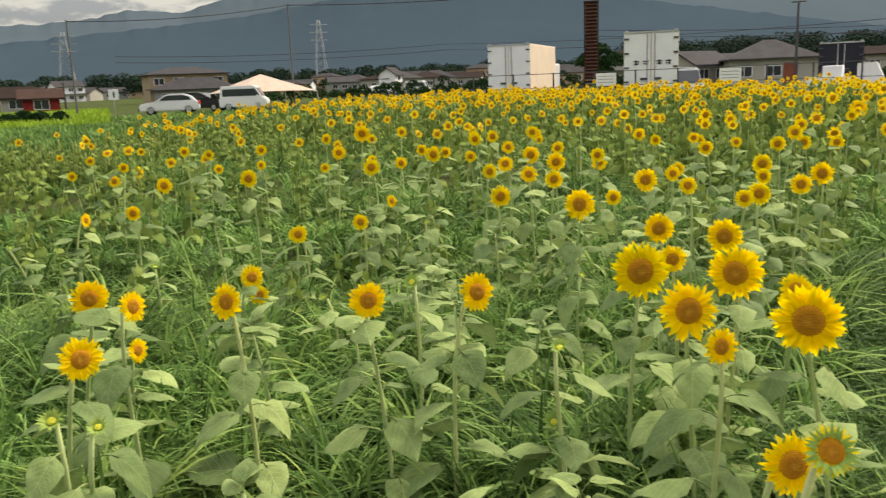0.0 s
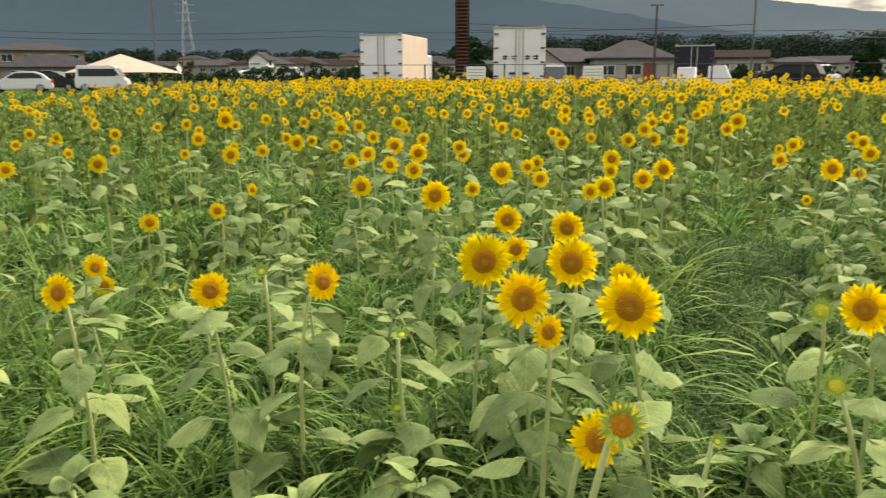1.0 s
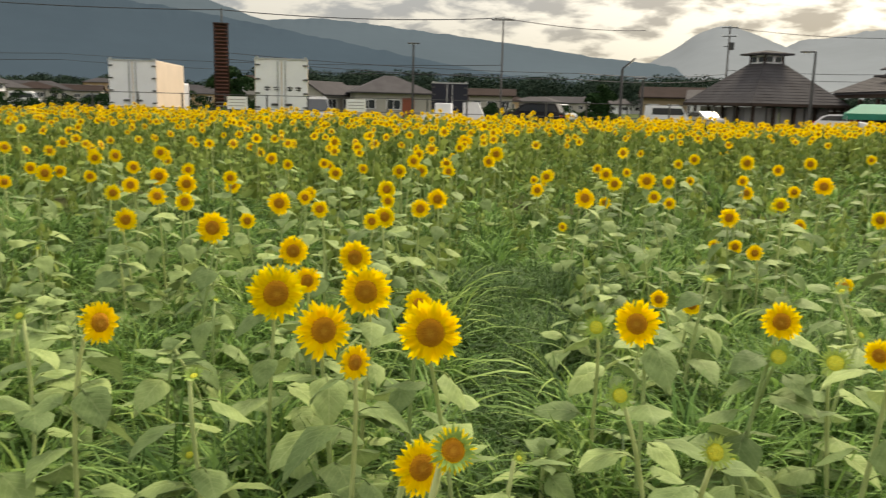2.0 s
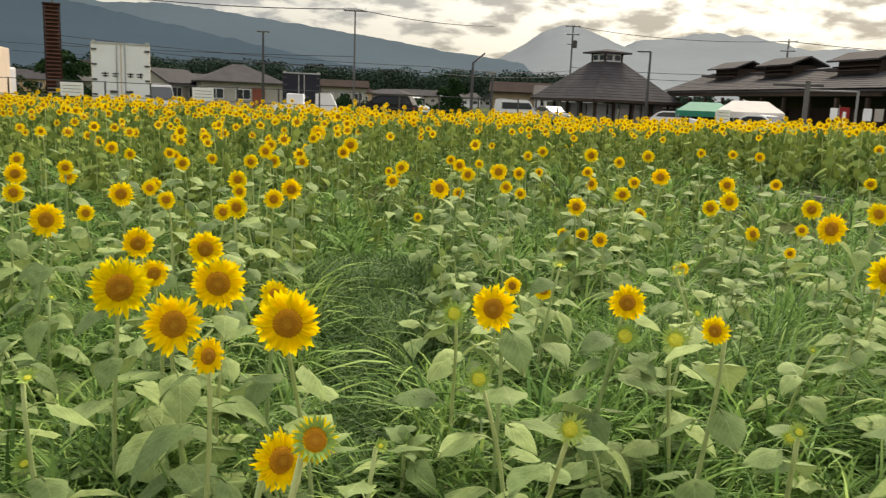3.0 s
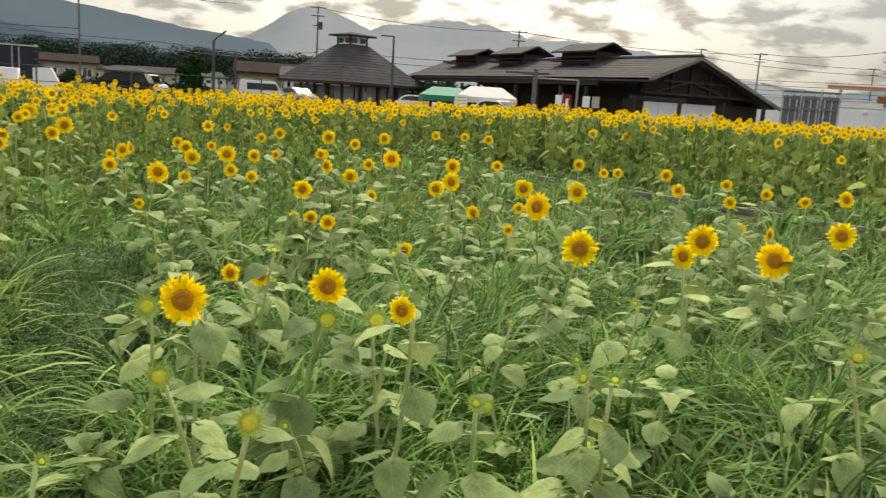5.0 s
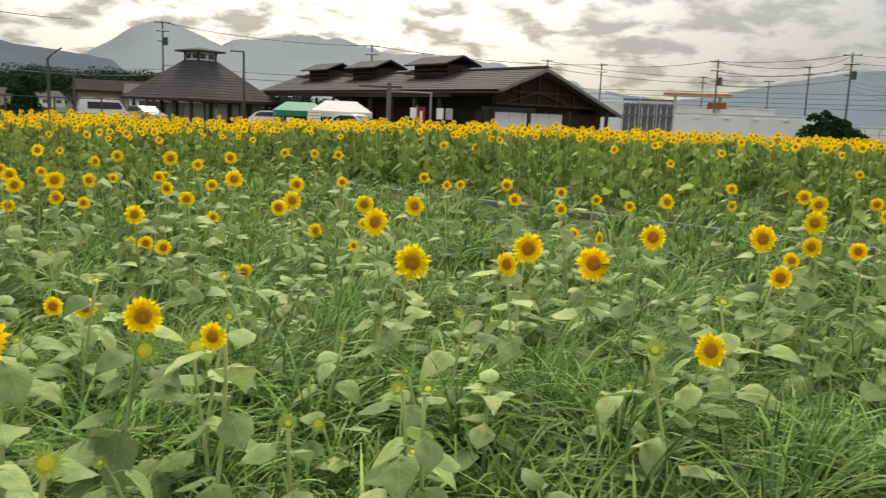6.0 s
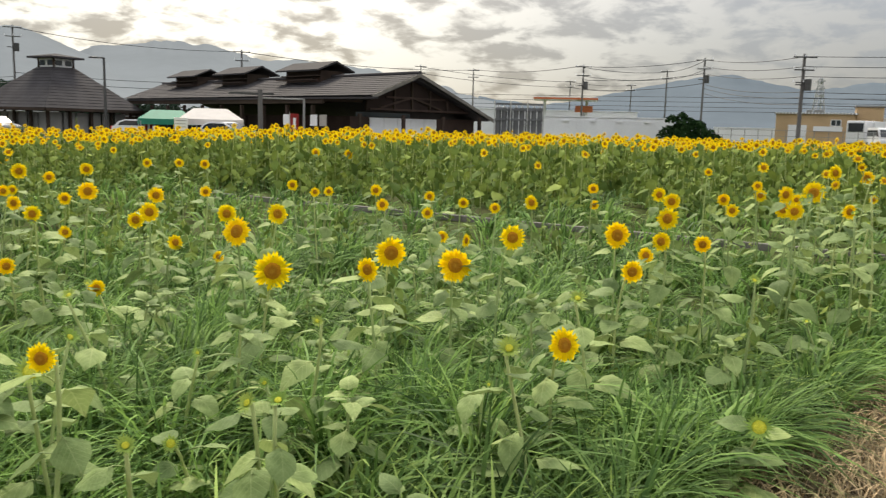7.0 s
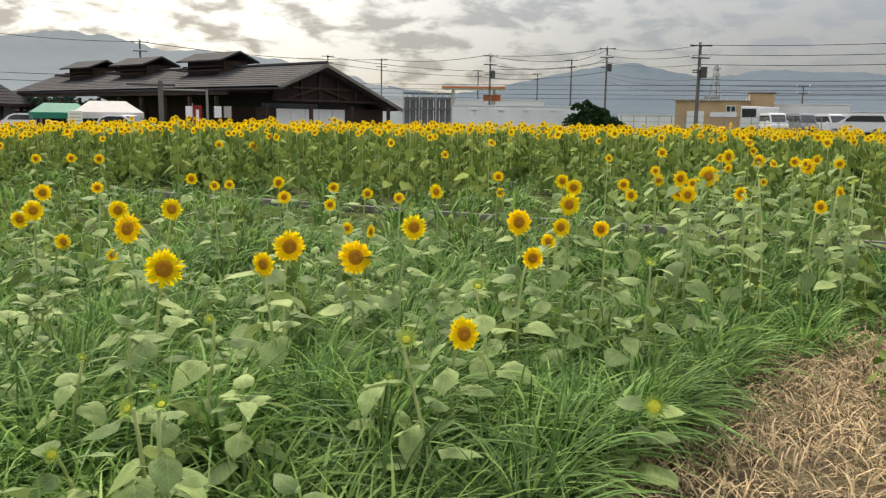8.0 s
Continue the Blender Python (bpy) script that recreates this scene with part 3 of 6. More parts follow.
def house(x, y, rz, w, d, h, rise, wall, roof, style, label, windows=3, door=None, storeys=1):
    z = float(gz(x, y))
    ob = thing("house", x, y, z, rz, label, "house", "town houses")
    if style == "hip":
        part("wall", boxm(0, 0, h / 2, w, d, h), wall, ob)
        part("roof", hip_roof(bmesh.new(), w, d, h, rise), roof, ob)
    else:
        part("wall", gable_walls(bmesh.new(), w, d, h, rise), wall, ob)
        part("roof", gable_roof(bmesh.new(), w, d, h, rise), roof, ob)
    if storeys == 2:
        bm = bmesh.new()
        box(bm, 0, -d / 2 - 0.6, h * 0.5, w + 1.2, 1.4, 0.16)
        part("lower_roof", bm, roof, ob)
    for s in range(storeys):
        for i in range(windows):
            wx = (i + 0.5) / windows * w - w / 2
            if door is not None and abs(wx - door) < 1.2:
                continue
            window(ob, wx, -d / 2 - 0.03, h * (s + 0.55) / storeys, min(1.5, w / windows * 0.55), 1.0)
    if door is not None:
        dr = part("door", boxm(door, -d / 2 - 0.04, 1.05, 1.3, 0.1, 2.1), M["doorred"], ob, "red-brown entrance door")
        part("handle", boxm(door + 0.5, -d / 2 - 0.11, 1.0, 0.05, 0.05, 0.2), M["silver"], dr)
    return ob


def face(x, y):
    """Turn, in degrees, that points a thing's front (-y) at the field."""
    return -math.degrees(math.atan2(x, y))


house(33.0, 86.0, face(33, 86) + 8, 8.2, 7, 2.5, 2.0, M["cream"], M["rooftile"], "hip", "cream bungalow with a grey hipped roof and red-brown door", 3, 1.6)
house(27.0, 91.0, face(27, 91) + 50, 5.5, 4.5, 2.4, 1.2, M["cream"], M["rooftile"], "gable", "small cream gabled house beside the bungalow", 2)
house(-42.5, 133.0, face(-42, 132) + 10, 12, 8, 4.3, 1.3, M["tanwall"], M["rooftile"], "hip", "two-storey tan house with dark tiled roofs", 4, None, 2)
house(-37.0, 121.0, face(-37, 121) - 6, 11, 6, 1.9, 1.7, M["greywall"], M["rooftile"], "hip", "low dark-roofed farmhouse before the tan house", 3)
house(-44.5, 89.6, face(-44, 90), 3.6, 4, 1.6, 0.8, M["red"], M["rust"], "gable", "red tin-walled farm shed", 1)
house(-50.5, 95.7, face(-50, 96), 3.2, 4, 1.8, 1.0, M["cream"], M["roofbrown"], "gable", "small cream shed with a brown roof", 1)
house(-13.3, 190, face(-6, 120) + 70, 4.6, 4.0, 3.8, 1.4, M["whitewall"], M["rooftile"], "gable", "narrow white house with a steep gable", 1, None, 2)
rng_t = np.random.default_rng(5)
WALLS = ["cream", "whitewall", "greywall", "beige", "cream", "greywall"]
ROOFS = ["rooftile", "roofbrown", "rooftile", "rooftile"]
for i in range(76):
    a = -29 + 71 * (i + 0.5 * rng_t.random()) / 76
    r = 185 + 80 * rng_t.random() ** 0.8
    if abs(a + 17.7) < 5 or 15 < a < 25:
        r += 70
    x, y = r * math.sin(radians(a)), r * math.cos(radians(a))
    two = rng_t.random() < 0.2 and a < 22
    if a > 22 or a < -8:
        r += 25 if a > 22 else 80
        x, y = r * math.sin(radians(a)), r * math.cos(radians(a))
    wl, rf = WALLS[int(rng_t.integers(6))], ROOFS[int(rng_t.integers(4))]
    w = 7 + 5 * rng_t.random()
    house(x, y, face(x, y) + rng_t.uniform(-40, 40), w, 6 + 2 * rng_t.random(), 5.0 if two else 2.7, 1.3 + rng_t.random(), M[wl], M[rf], "hip" if rng_t.random() < 0.5 else "gable",
          {"cream": "cream", "whitewall": "white", "greywall": "grey", "beige": "beige"}[wl] + (" two-storey" if two else " single-storey") + " house with a " + ("grey" if rf == "rooftile" else "brown") + " roof", 3, None, 2 if two else 1)
# shop fronts beside the pavilion
house(63.4, 74.7, face(63, 75), 6.5, 6, 2.9, 1.0, M["tanwall"], M["roofbrown"], "gable", "tan shop with a brown roof", 3)
house(55.4, 104.0, face(55, 104), 6, 6, 2.9, 0.8, M["cream"], M["roofbrown"], "gable", "cream house with a low brown roof", 3)
house(63.5, 66.5, face(63, 66), 7, 6, 2.6, 0.9, M["whitewall"], M["rooftile"], "gable", "low white shop with a grey roof", 2)


def tiled_slope(parent, p0, p1, p2, p3, rows, material, name="roof_course"):
    """Courses of tiles on a slope: p0-p1 is the eave, p3-p2 the ridge. Each course laps over the lower one."""
    p0, p1, p2, p3 = map(Vector, (p0, p1, p2, p3))
    nrm = (p1 - p0).cross(p3 - p0).normalized()
    if nrm.z < 0:
        nrm = -nrm
    for i in range(rows):
        a, b = i / rows, (i + 1.15) / rows
        b = min(b, 1.0)
        bm = bmesh.new()
        lo0, lo1 = p0.lerp(p3, a), p1.lerp(p2, a)
        hi0, hi1 = p0.lerp(p3, b), p1.lerp(p2, b)
        q = [lo0 + nrm * 0.045, lo1 + nrm * 0.045, hi1 + nrm * 0.02, hi0 + nrm * 0.02, lo0, lo1, hi1 - nrm * 0.02, hi0 - nrm * 0.02]
        v = [bm.verts.new(c) for c in q]
        for f in ((0, 1, 2, 3), (7, 6, 5, 4), (0, 4, 5, 1), (1, 5, 6, 2), (2, 6, 7, 3), (3, 7, 4, 0)):
            bm.faces.new([v[k] for k in f])
        part(name, bm, material, parent)


def pavilion():
    """Square pavilion with a steep pyramid roof and a lantern on top."""
    x, y = 54.6, 52.8
    ob = thing("pavilion", x, y, float(gz(x, y)), -46 + 38, "dark timber pavilion with a grey pyramid roof and glazed lantern", "pavilion")
    hw, zb, zt, tw = 4.75, 2.2, 5.55, 1.0
    core = bmesh.new()
    lo = [core.verts.new((sx * hw, sy * hw, zb)) for sx, sy in ((-1, -1), (1, -1), (1, 1), (-1, 1))]
    hi = [core.verts.new((sx * tw, sy * tw, zt - 0.05)) for sx, sy in ((-1, -1), (1, -1), (1, 1), (-1, 1))]
    core.faces.new(lo[::-1])
    core.faces.new(hi)
    for i in range(4):
        core.faces.new((lo[i], lo[(i + 1) % 4], hi[(i + 1) % 4], hi[i]))
    roof = part("roof", core, M["rooftile"], ob)
    cs = [(-1, -1), (1, -1), (1, 1), (-1, 1)]
    for i in range(4):
        (ax, ay), (bx, by) = cs[i], cs[(i + 1) % 4]
        tiled_slope(roof, (ax * hw, ay * hw, zb), (bx * hw, by * hw, zb), (bx * tw, by * tw, zt), (ax * tw, ay * tw, zt), 14, M["rooftile"])
    fas = bmesh.new()
    for i in range(4):
        (ax, ay), (bx, by) = cs[i], cs[(i + 1) % 4]
        box(fas, (ax + bx) / 2 * hw, (ay + by) / 2 * hw, zb - 0.09, abs(bx - ax) * hw + 0.1 or 0.1, abs(by - ay) * hw + 0.1 or 0.1, 0.2)
    part("fascia", fas, M["darkwood"], ob)
    lan = part("lantern", boxm(0, 0, zt + 0.35, 1.8, 1.8, 0.7), M["whitewall"], ob, "pale glazed lantern")
    for sx in (-1, 1):
        for sy in (-1, 1):
            part("lantern_post", boxm(sx * 0.92, sy * 0.92, zt + 0.35, 0.14, 0.14, 0.74), M["darkwood"], lan)
    for s in (-1, 1):
        part("lantern_pane", boxm(s * 0.45, -0.915, zt + 0.36, 0.6, 0.04, 0.42), M["glass"], lan)
        part("lantern_pane", boxm(-0.915, s * 0.45, zt + 0.36, 0.04, 0.6, 0.42), M["glass"], lan)
    part("cap_roof", hip_roof(bmesh.new(), 2.3, 2.3, zt + 0.72, 0.45, 0.4), M["rooftile"], ob)
    for i in range(4):
        for j in range(4):
            (ax, ay), (bx, by) = cs[i], cs[(i + 1) % 4]
            px, py = ax + (bx - ax) * j / 4, ay + (by - ay) * j / 4
            part("post", boxm(px * 4.0, py * 4.0, 1.1, 0.2, 0.2, 2.2), M["darkwood"], ob)
    for i in range(4):
        (ax, ay), (bx, by) = cs[i], cs[(i + 1) % 4]
        for j in range(6):
            f = (j + 0.5) / 6
            px, py = ax + (bx - ax) * f, ay + (by - ay) * f
            sx, sy = (1.05, 0.06) if abs(bx - ax) > 0 else (0.06, 1.05)
            part("shutter", boxm(px * 3.7, py * 3.7, 0.95, sx, sy, 1.9), M["greywall"], ob, "pale grey sliding panel")


pavilion()


def market_hall():
    """Long timber hall with three roof monitors; the gable stands at its near end."""
    gx, gy, lx, ly = 53.5, 20.0, 71.1, 55.1
    L = math.hypot(lx - gx, ly - gy)
    cx, cy = (gx + lx) / 2, (gy + ly) / 2
    rz = math.degrees(math.atan2(ly - gy, lx - gx))  # local +x runs to the far end
    ob = thing("market_hall", cx, cy, float(gz(gx, gy)), rz, "long dark timber market hall with grey roof and monitors", "building")
    H, E, hw = 5.1, 2.13, 7.7
    FE, fw = 3.48, 4.2  # the front slope is shorter; a flat porch roof runs on from it
    hl = L / 2
    wall = bmesh.new()
    box(wall, 0.4, 0, 1.05, L - 2.4, 9.6, 2.1)
    box(wall, -hl + 2.6, -5.95, 1.05, 2.0, 2.3, 2.1)
    part("wall", wall, M["darkwood"], ob)
    core = bmesh.new()
    pr = [(-hw + 0.3, E + 0.02), (0, H - 0.12), (fw - 0.1, FE - 0.1), (fw - 0.1, FE - 0.3), (0, H - 0.4), (-hw + 0.3, E - 0.1)]
    va, vb = [[core.verts.new((sx * (hl - 0.25), y, z)) for y, z in pr] for sx in (-1, 1)]
    for k in range(6):
        core.faces.new((va[k], vb[k], vb[(k + 1) % 6], va[(k + 1) % 6]))
    for v in (va, vb):
        core.faces.new((v[0], v[1], v[4], v[5]))
        core.faces.new((v[1], v[2], v[3], v[4]))
    roof = part("roof", core, M["rooftile"], ob)
    tiled_slope(roof, (-hl, -hw, E), (hl, -hw, E), (hl, 0, H), (-hl, 0, H), 16, M["rooftile"])
    tiled_slope(roof, (-hl, fw, FE), (hl, fw, FE), (hl, 0, H), (-hl, 0, H), 10, M["rooftile"])
    part("ridge_cap", cyl(bmesh.new(), (-hl, 0, H + 0.06), (hl, 0, H + 0.06), 0.14, n=8), M["rooftile"], roof)
    # gable end at local -x
    gable_shade = bmesh.new()  # dark sheet standing in for the shaded open space behind the truss
    pts = [(-5.9, 2.5), (4.0, 2.5), (3.9, 3.3), (0, 4.85)]
    a = [gable_shade.verts.new((-hl + 0.9, y, z)) for y, z in pts]
    b = [gable_shade.verts.new((-hl + 1.1, y, z)) for y, z in pts]
    gable_shade.faces.new(a)
    gable_shade.faces.new(b[::-1])
    for i in range(4):
        gable_shade.faces.new((a[i], a[(i + 1) % 4], b[(i + 1) % 4], b[i]))
    g = part("gable", gable_shade, M["roofbrown"], ob)
    for yy in (-3.4, -1.7, 0.0, 1.6):
        part("gable_post", boxm(-hl + 0.8, yy, 2.5 + (1 - abs(yy) / 5.9) * 1.1, 0.14, 0.14, (1 - abs(yy) / 5.9) * 2.2), M["darkwood"], g)
    for y0, z0, y1, z1 in ((-5.6, 2.62, 3.8, 2.62), (-3.2, 3.45, 2.4, 3.45), (0, 3.5, -2.9, 2.7), (0, 3.5, 2.9, 2.7)):
        part("truss_beam", cyl(bmesh.new(), (-hl + 0.78, y0, z0), (-hl + 0.78, y1, z1), 0.09, n=4), M["darkwood"], g)
    for s, w_, e_ in ((-1, hw, E), (1, fw, FE)):
        bm = bmesh.new()
        m = Matrix.Translation((-hl - 0.02, s * w_ / 2, (H + e_) / 2 - 0.1)) @ Matrix.Rotation(-s * math.atan2(H - e_, w_), 4, "X")
        box(bm, 0, 0, 0, 0.12, math.hypot(w_, H - e_), 0.22, m)
        part("barge_board", bm, M["concrete"], ob, "weathered pale barge board")
    # roof monitors
    for mx, ml, mh in ((-hl + 12.5, 5.2, 0.5), (-hl + 23.0, 4.8, 0.5), (-hl + 32.0, 4.8, 0.5)):
        mon = part("monitor", boxm(mx, 0, H + mh / 2 - 0.35, ml - 0.5, 2.2, mh + 0.7), M["darkwood"], ob)
        part("monitor_roof", gable_roof(bmesh.new(), ml, 2.8, 0, 0.55, 0.35, 0.12), M["rooftile"], mon).matrix_local = Matrix.Translation((mx, 0, H + mh + 0.05))
        for k in range(2):
            part("louvre", boxm(mx, 1.25 + 0.5 * k, H - 0.12 - 0.33 * k + 0.2, ml - 0.2, 0.5, 0.08), M["darkwood"], mon)
    # porch roof along the front (local +y faces the field)
    porch = bmesh.new()
    m = Matrix.Translation((-1.0, 6.1, FE - 0.25)) @ Matrix.Rotation(-0.045, 4, "X")
    box(porch, 0, 0, 0, L - 1.5, 4.4, 0.12, m)
    part("porch_roof", porch, M["rooftile"], ob)
    part("porch_beam", boxm(-1.0, 8.1, FE - 0.55, L - 2, 0.18, 0.26), M["darkwood"], ob)
    for k in range(22):
        part("rafter", boxm(-hl + 1.2 + k * (L - 4) / 21, 6.2, FE - 0.4, 0.12, 4.2, 0.14), M["darkwood"], ob)
    part("porch_rail", boxm(2.0, 8.0, 1.75, L - 16, 0.08, 0.1), M["silver"], ob, "pale metal rail")
    for k in range(13):
        part("porch_post", boxm(-hl + 1.2 + k * (L - 4.5) / 12, 8.05, 1.35, 0.2, 0.2, 2.7), M["darkwood"], ob)
    for k in range(4):
        part("gable_porch_post", boxm(-hl - 0.5, -5.5 + k * 3.7, 1.1, 0.2, 0.2, 2.3), M["darkwood"], ob)
    for k in range(5):
        part("screen_panel", boxm(-hl + 1.5, 2.6 - k * 1.25, 1.05, 0.08, 1.2, 2.0), M["whitewall"], ob, "white sliding screen panel")
    part("clerestory", boxm(-hl + 1.5, 2.0, 2.25, 0.08, 4.8, 0.3), M["glass"], ob)
    for k, c in ((4.0, "white"), (0.9, "white"), (-0.1, "cream")):
        part("poster", boxm(-hl + k, 8.2, 1.75, 0.7, 0.05, 0.7), M[c], ob, "white paper notice")
    for k in range(8):
        part("door_panel", boxm(-hl + 13 + k * 2.6, 4.9, 1.0, 2.0, 0.1, 2.0), M["darkwood"], ob)
    return ob


market_hall()


def banner(x, y, h, mat_name, label):
    z = float(gz(x, y))
    ob = thing("banner", x, y, z, face(x, y), label, "banner", "banners")
    part("pole", cyl(bmesh.new(), (-0.3, 0, 0), (-0.3, 0, h + 0.1), 0.02, n=6), M["silver"], ob)
    bm = bmesh.new()
    vs = []
    for i in range(9):
        zz = h - 1.5 * i / 8
        vs.append([bm.verts.new((-0.28 + 0.5 * j / 3, 0.03 * math.sin(i * 0.9 + j), zz)) for j in range(4)])
    for a, b in zip(vs, vs[1:]):
        for j in range(3):
            bm.faces.new((a[j], a[j + 1], b[j + 1], b[j]))
    part("cloth", bm, M[mat_name], ob)
    part("lettering_bar", boxm(-0.03, -0.04, h - 0.75, 0.16, 0.01, 1.0), M["white"], ob)


banner(43.9, 24.3, 2.15, "red", "tall red cloth banner on a pole")
banner(47.2, 37.6, 1.7, "red", "red cloth banner beside the green tent")


def frame_gate():
    """Tall posts with a metal cross bar before the hall."""
    ob = thing("gate_frame", 43.3, 24.9, 0.1, face(43.3, 24.9) + 5, "weathered posts with a pale metal cross bar", "gate")
    part("post", cyl(bmesh.new(), (-1.2, 0, 0), (-1.2, 0, 3.45), 0.15, 0.14, 10), M["pole"], ob)
    part("post", cyl(bmesh.new(), (1.35, 0, 0), (1.35, 0, 3.0), 0.07, 0.07, 10), M["greywall"], ob)
    part("cross_bar", cyl(bmesh.new(), (-1.2, 0, 2.95), (1.35, 0, 2.95), 0.05, n=8), M["greywall"], ob)
    part("bracket", boxm(-1.7, 0, 3.2, 2.6, 0.16, 0.12), M["steel"], ob)


frame_gate()


def tent(x, y, rz, w, d, h, rise, cloth, label, apex=False):
    z = float(gz(x, y))
    ob = thing("tent", x, y, z, rz, label, "tent", "event tents")
    bm = bmesh.new()
    n = 8
    if apex:
        top = bm.verts.new((0, 0, h + rise))
        ring = []
        for i in range(4):
            (ax, ay), (bx, by) = [(-1, -1), (1, -1), (1, 1), (-1, 1)][i], [(1, -1), (1, 1), (-1, 1), (-1, -1)][i]
            for k in range(n):
                f = k / n
                sag = 0.25 * math.sin(math.pi * f)
                ring.append(bm.verts.new(((ax + (bx - ax) * f) * w / 2, (ay + (by - ay) * f) * d / 2, h + sag * 0.4)))
        for i in range(len(ring)):
            bm.faces.new((ring[i], ring[(i + 1) % len(ring)], top))
    else:
        hip_roof(bm, w, d, h, rise, 0.05, w * 0.55)
        for s in (-1, 1):
            box(bm, 0, s * (d / 2 + 0.05), h - 0.12, w, 0.03, 0.25)
            box(bm, s * (w / 2 + 0.05), 0, h - 0.12, 0.03, d, 0.25)
    part("canopy", bm, cloth, ob)
    for sx in (-1, 1):
        for sy in (-1, 1):
            part("leg", cyl(bmesh.new(), (sx * w / 2, sy * d / 2, 0), (sx * w / 2, sy * d / 2, h), 0.035, n=6), M["silver"], ob)
    return ob


tent(47.6, 36.4, face(47, 37) + 5, 3.6, 2.6, 1.45, 0.75, M["green"], "green canvas market tent on metal legs")
tent(46.8, 32.3, face(47, 32) + 5, 3.9, 2.8, 1.5, 0.85, M["canvas"], "white canvas market tent on metal legs")
tent(-15.0, 66.0, face(-14, 62) + 25, 7.0, 5.6, 1.3, 1.45, M["tentcream"], "wide cream pointed tent beside parked cars", True)


# ---- vehicles ----
def wheels(ob, xs, half, r, wd=0.2):
    for x in xs:
        for s in (-1, 1):
            w = part("wheel", cyl(bmesh.new(), (x, s * (half - wd), r), (x, s * half, r), r, n=18), M["rubber"], ob)
            part("rim", cyl(bmesh.new(), (x, s * (half - 0.05), r), (x, s * (half + 0.015), r), r * 0.6, n=14), M["silver"], w)


def car(x, y, rz, kind, paint, label):
    """Parked car; local x is its length."""
    z = float(gz(x, y)) + 0.03
    ob = thing("car", x, y, z, rz, label, "car", "parked cars")
    if kind == "van":
        L, W, H = 3.5, 1.6, 1.85
        low = [(-1.72, 0.3), (1.72, 0.3), (1.75, 0.75), (1.5, 1.0), (-1.74, 1.0), (-1.76, 0.6)]
        cab = [(-1.72, 0.98), (1.48, 0.98), (1.0, 1.72), (0.8, 1.85), (-1.6, 1.85)]
        glass = [(-1.5, 1.1), (1.25, 1.1), (0.92, 1.62), (-1.48, 1.62)]
    elif kind == "suv":
        L, W, H = 4.7, 1.85, 1.75
        low = [(-2.3, 0.32), (2.3, 0.32), (2.34, 0.7), (2.2, 1.0), (1.2, 1.1), (-2.3, 1.1), (-2.34, 0.6)]
        cab = [(-2.26, 1.08), (1.25, 1.08), (0.45, 1.7), (0.1, 1.76), (-1.9, 1.74)]
        glass = [(-2.05, 1.16), (0.95, 1.16), (0.35, 1.62), (-1.8, 1.62)]
    else:
        L, W, H = 4.2, 1.7, 1.47
        low = [(-2.05, 0.28), (2.05, 0.28), (2.1, 0.6), (1.95, 0.82), (1.0, 0.95), (-1.9, 0.98), (-2.1, 0.6)]
        cab = [(-1.85, 0.95), (1.05, 0.93), (0.2, 1.42), (-0.1, 1.47), (-1.0, 1.46), (-1.5, 1.3)]
        glass = [(-1.55, 1.0), (0.8, 1.0), (0.12, 1.36), (-0.95, 1.37), (-1.35, 1.24)]
    bm = prism(bmesh.new(), low, -W / 2, W / 2)
    bmesh.ops.bevel(bm, geom=list(bm.edges), offset=0.06, segments=2, affect="EDGES")
    part("body", bm, paint, ob, smooth=False)
    bm = prism(bmesh.new(), cab, -W / 2 + 0.1, W / 2 - 0.1)
    bmesh.ops.bevel(bm, geom=list(bm.edges), offset=0.05, segments=2, affect="EDGES")
    part("cabin", bm, paint, ob)
    for s in (-1, 1):
        yy = s * (W / 2 - 0.095)
        part("side_window", prism(bmesh.new(), glass, yy - 0.012, yy + 0.012), M["glass"], ob)
        part("headlight", boxm(L / 2 - 0.09, s * (W / 2 - 0.28), 0.68, 0.12, 0.32, 0.14, bevel=0.03), M["silver"], ob)
        part("tail_light", boxm(-L / 2 + 0.05, s * (W / 2 - 0.16), 0.8, 0.1, 0.2, 0.28, bevel=0.03), M["redlamp"], ob)
        part("mirror", boxm(glass[1][0] - 0.15, s * (W / 2 + 0.08), glass[1][1] + 0.02, 0.1, 0.16, 0.12, bevel=0.02), paint, ob)
    (x0, z0), (x1, z1) = cab[1], cab[2]
    m = Matrix.Translation(((x0 + x1) / 2 + 0.02, 0, (z0 + z1) / 2 + 0.02)) @ Matrix.Rotation(math.atan2(x0 - x1, z1 - z0) * -1, 4, "Y")
    part("windscreen", boxm(0, 0, 0, 0.03, W - 0.4, math.hypot(x0 - x1, z1 - z0) * 0.82, m=m), M["glass"], ob)
    part("bumper", boxm(L / 2, 0, 0.42, 0.12, W - 0.1, 0.2, bevel=0.04), M["steel"], ob)
    wheels(ob, (-L * 0.31, L * 0.31), W / 2, 0.31)
    return ob


car(-20.3, 59.7, face(-20, 62) + 176, "sedan", M["carwhite"], "white hatchback parked at the field edge")
car(-19.5, 65.1, face(-16, 64) - 25, "sedan", M["black"], "black car parked beside the white one")
car(-15.3, 61.6, face(-16, 60) - 12, "van", M["carwhite"], "white boxy van parked near the tent")
car(13.0, 46.5, face(13, 46) - 70, "van", M["cargrey"], "grey small car facing the fence")
car(31.6, 52.6, face(31, 52) + 165, "suv", M["black"], "black estate car parked beyond the fence")
car(36.0, 60.5, face(36, 60) - 75, "sedan", M["cargrey"], "dark grey car parked nose on")
car(38.5, 60.0, face(33, 52) - 70, "suv", M["carwhite"], "white car parked nose on")
car(44.5, 53.0, face(44, 53) + 20, "van", M["carwhite"], "white van parked by the lamp post")
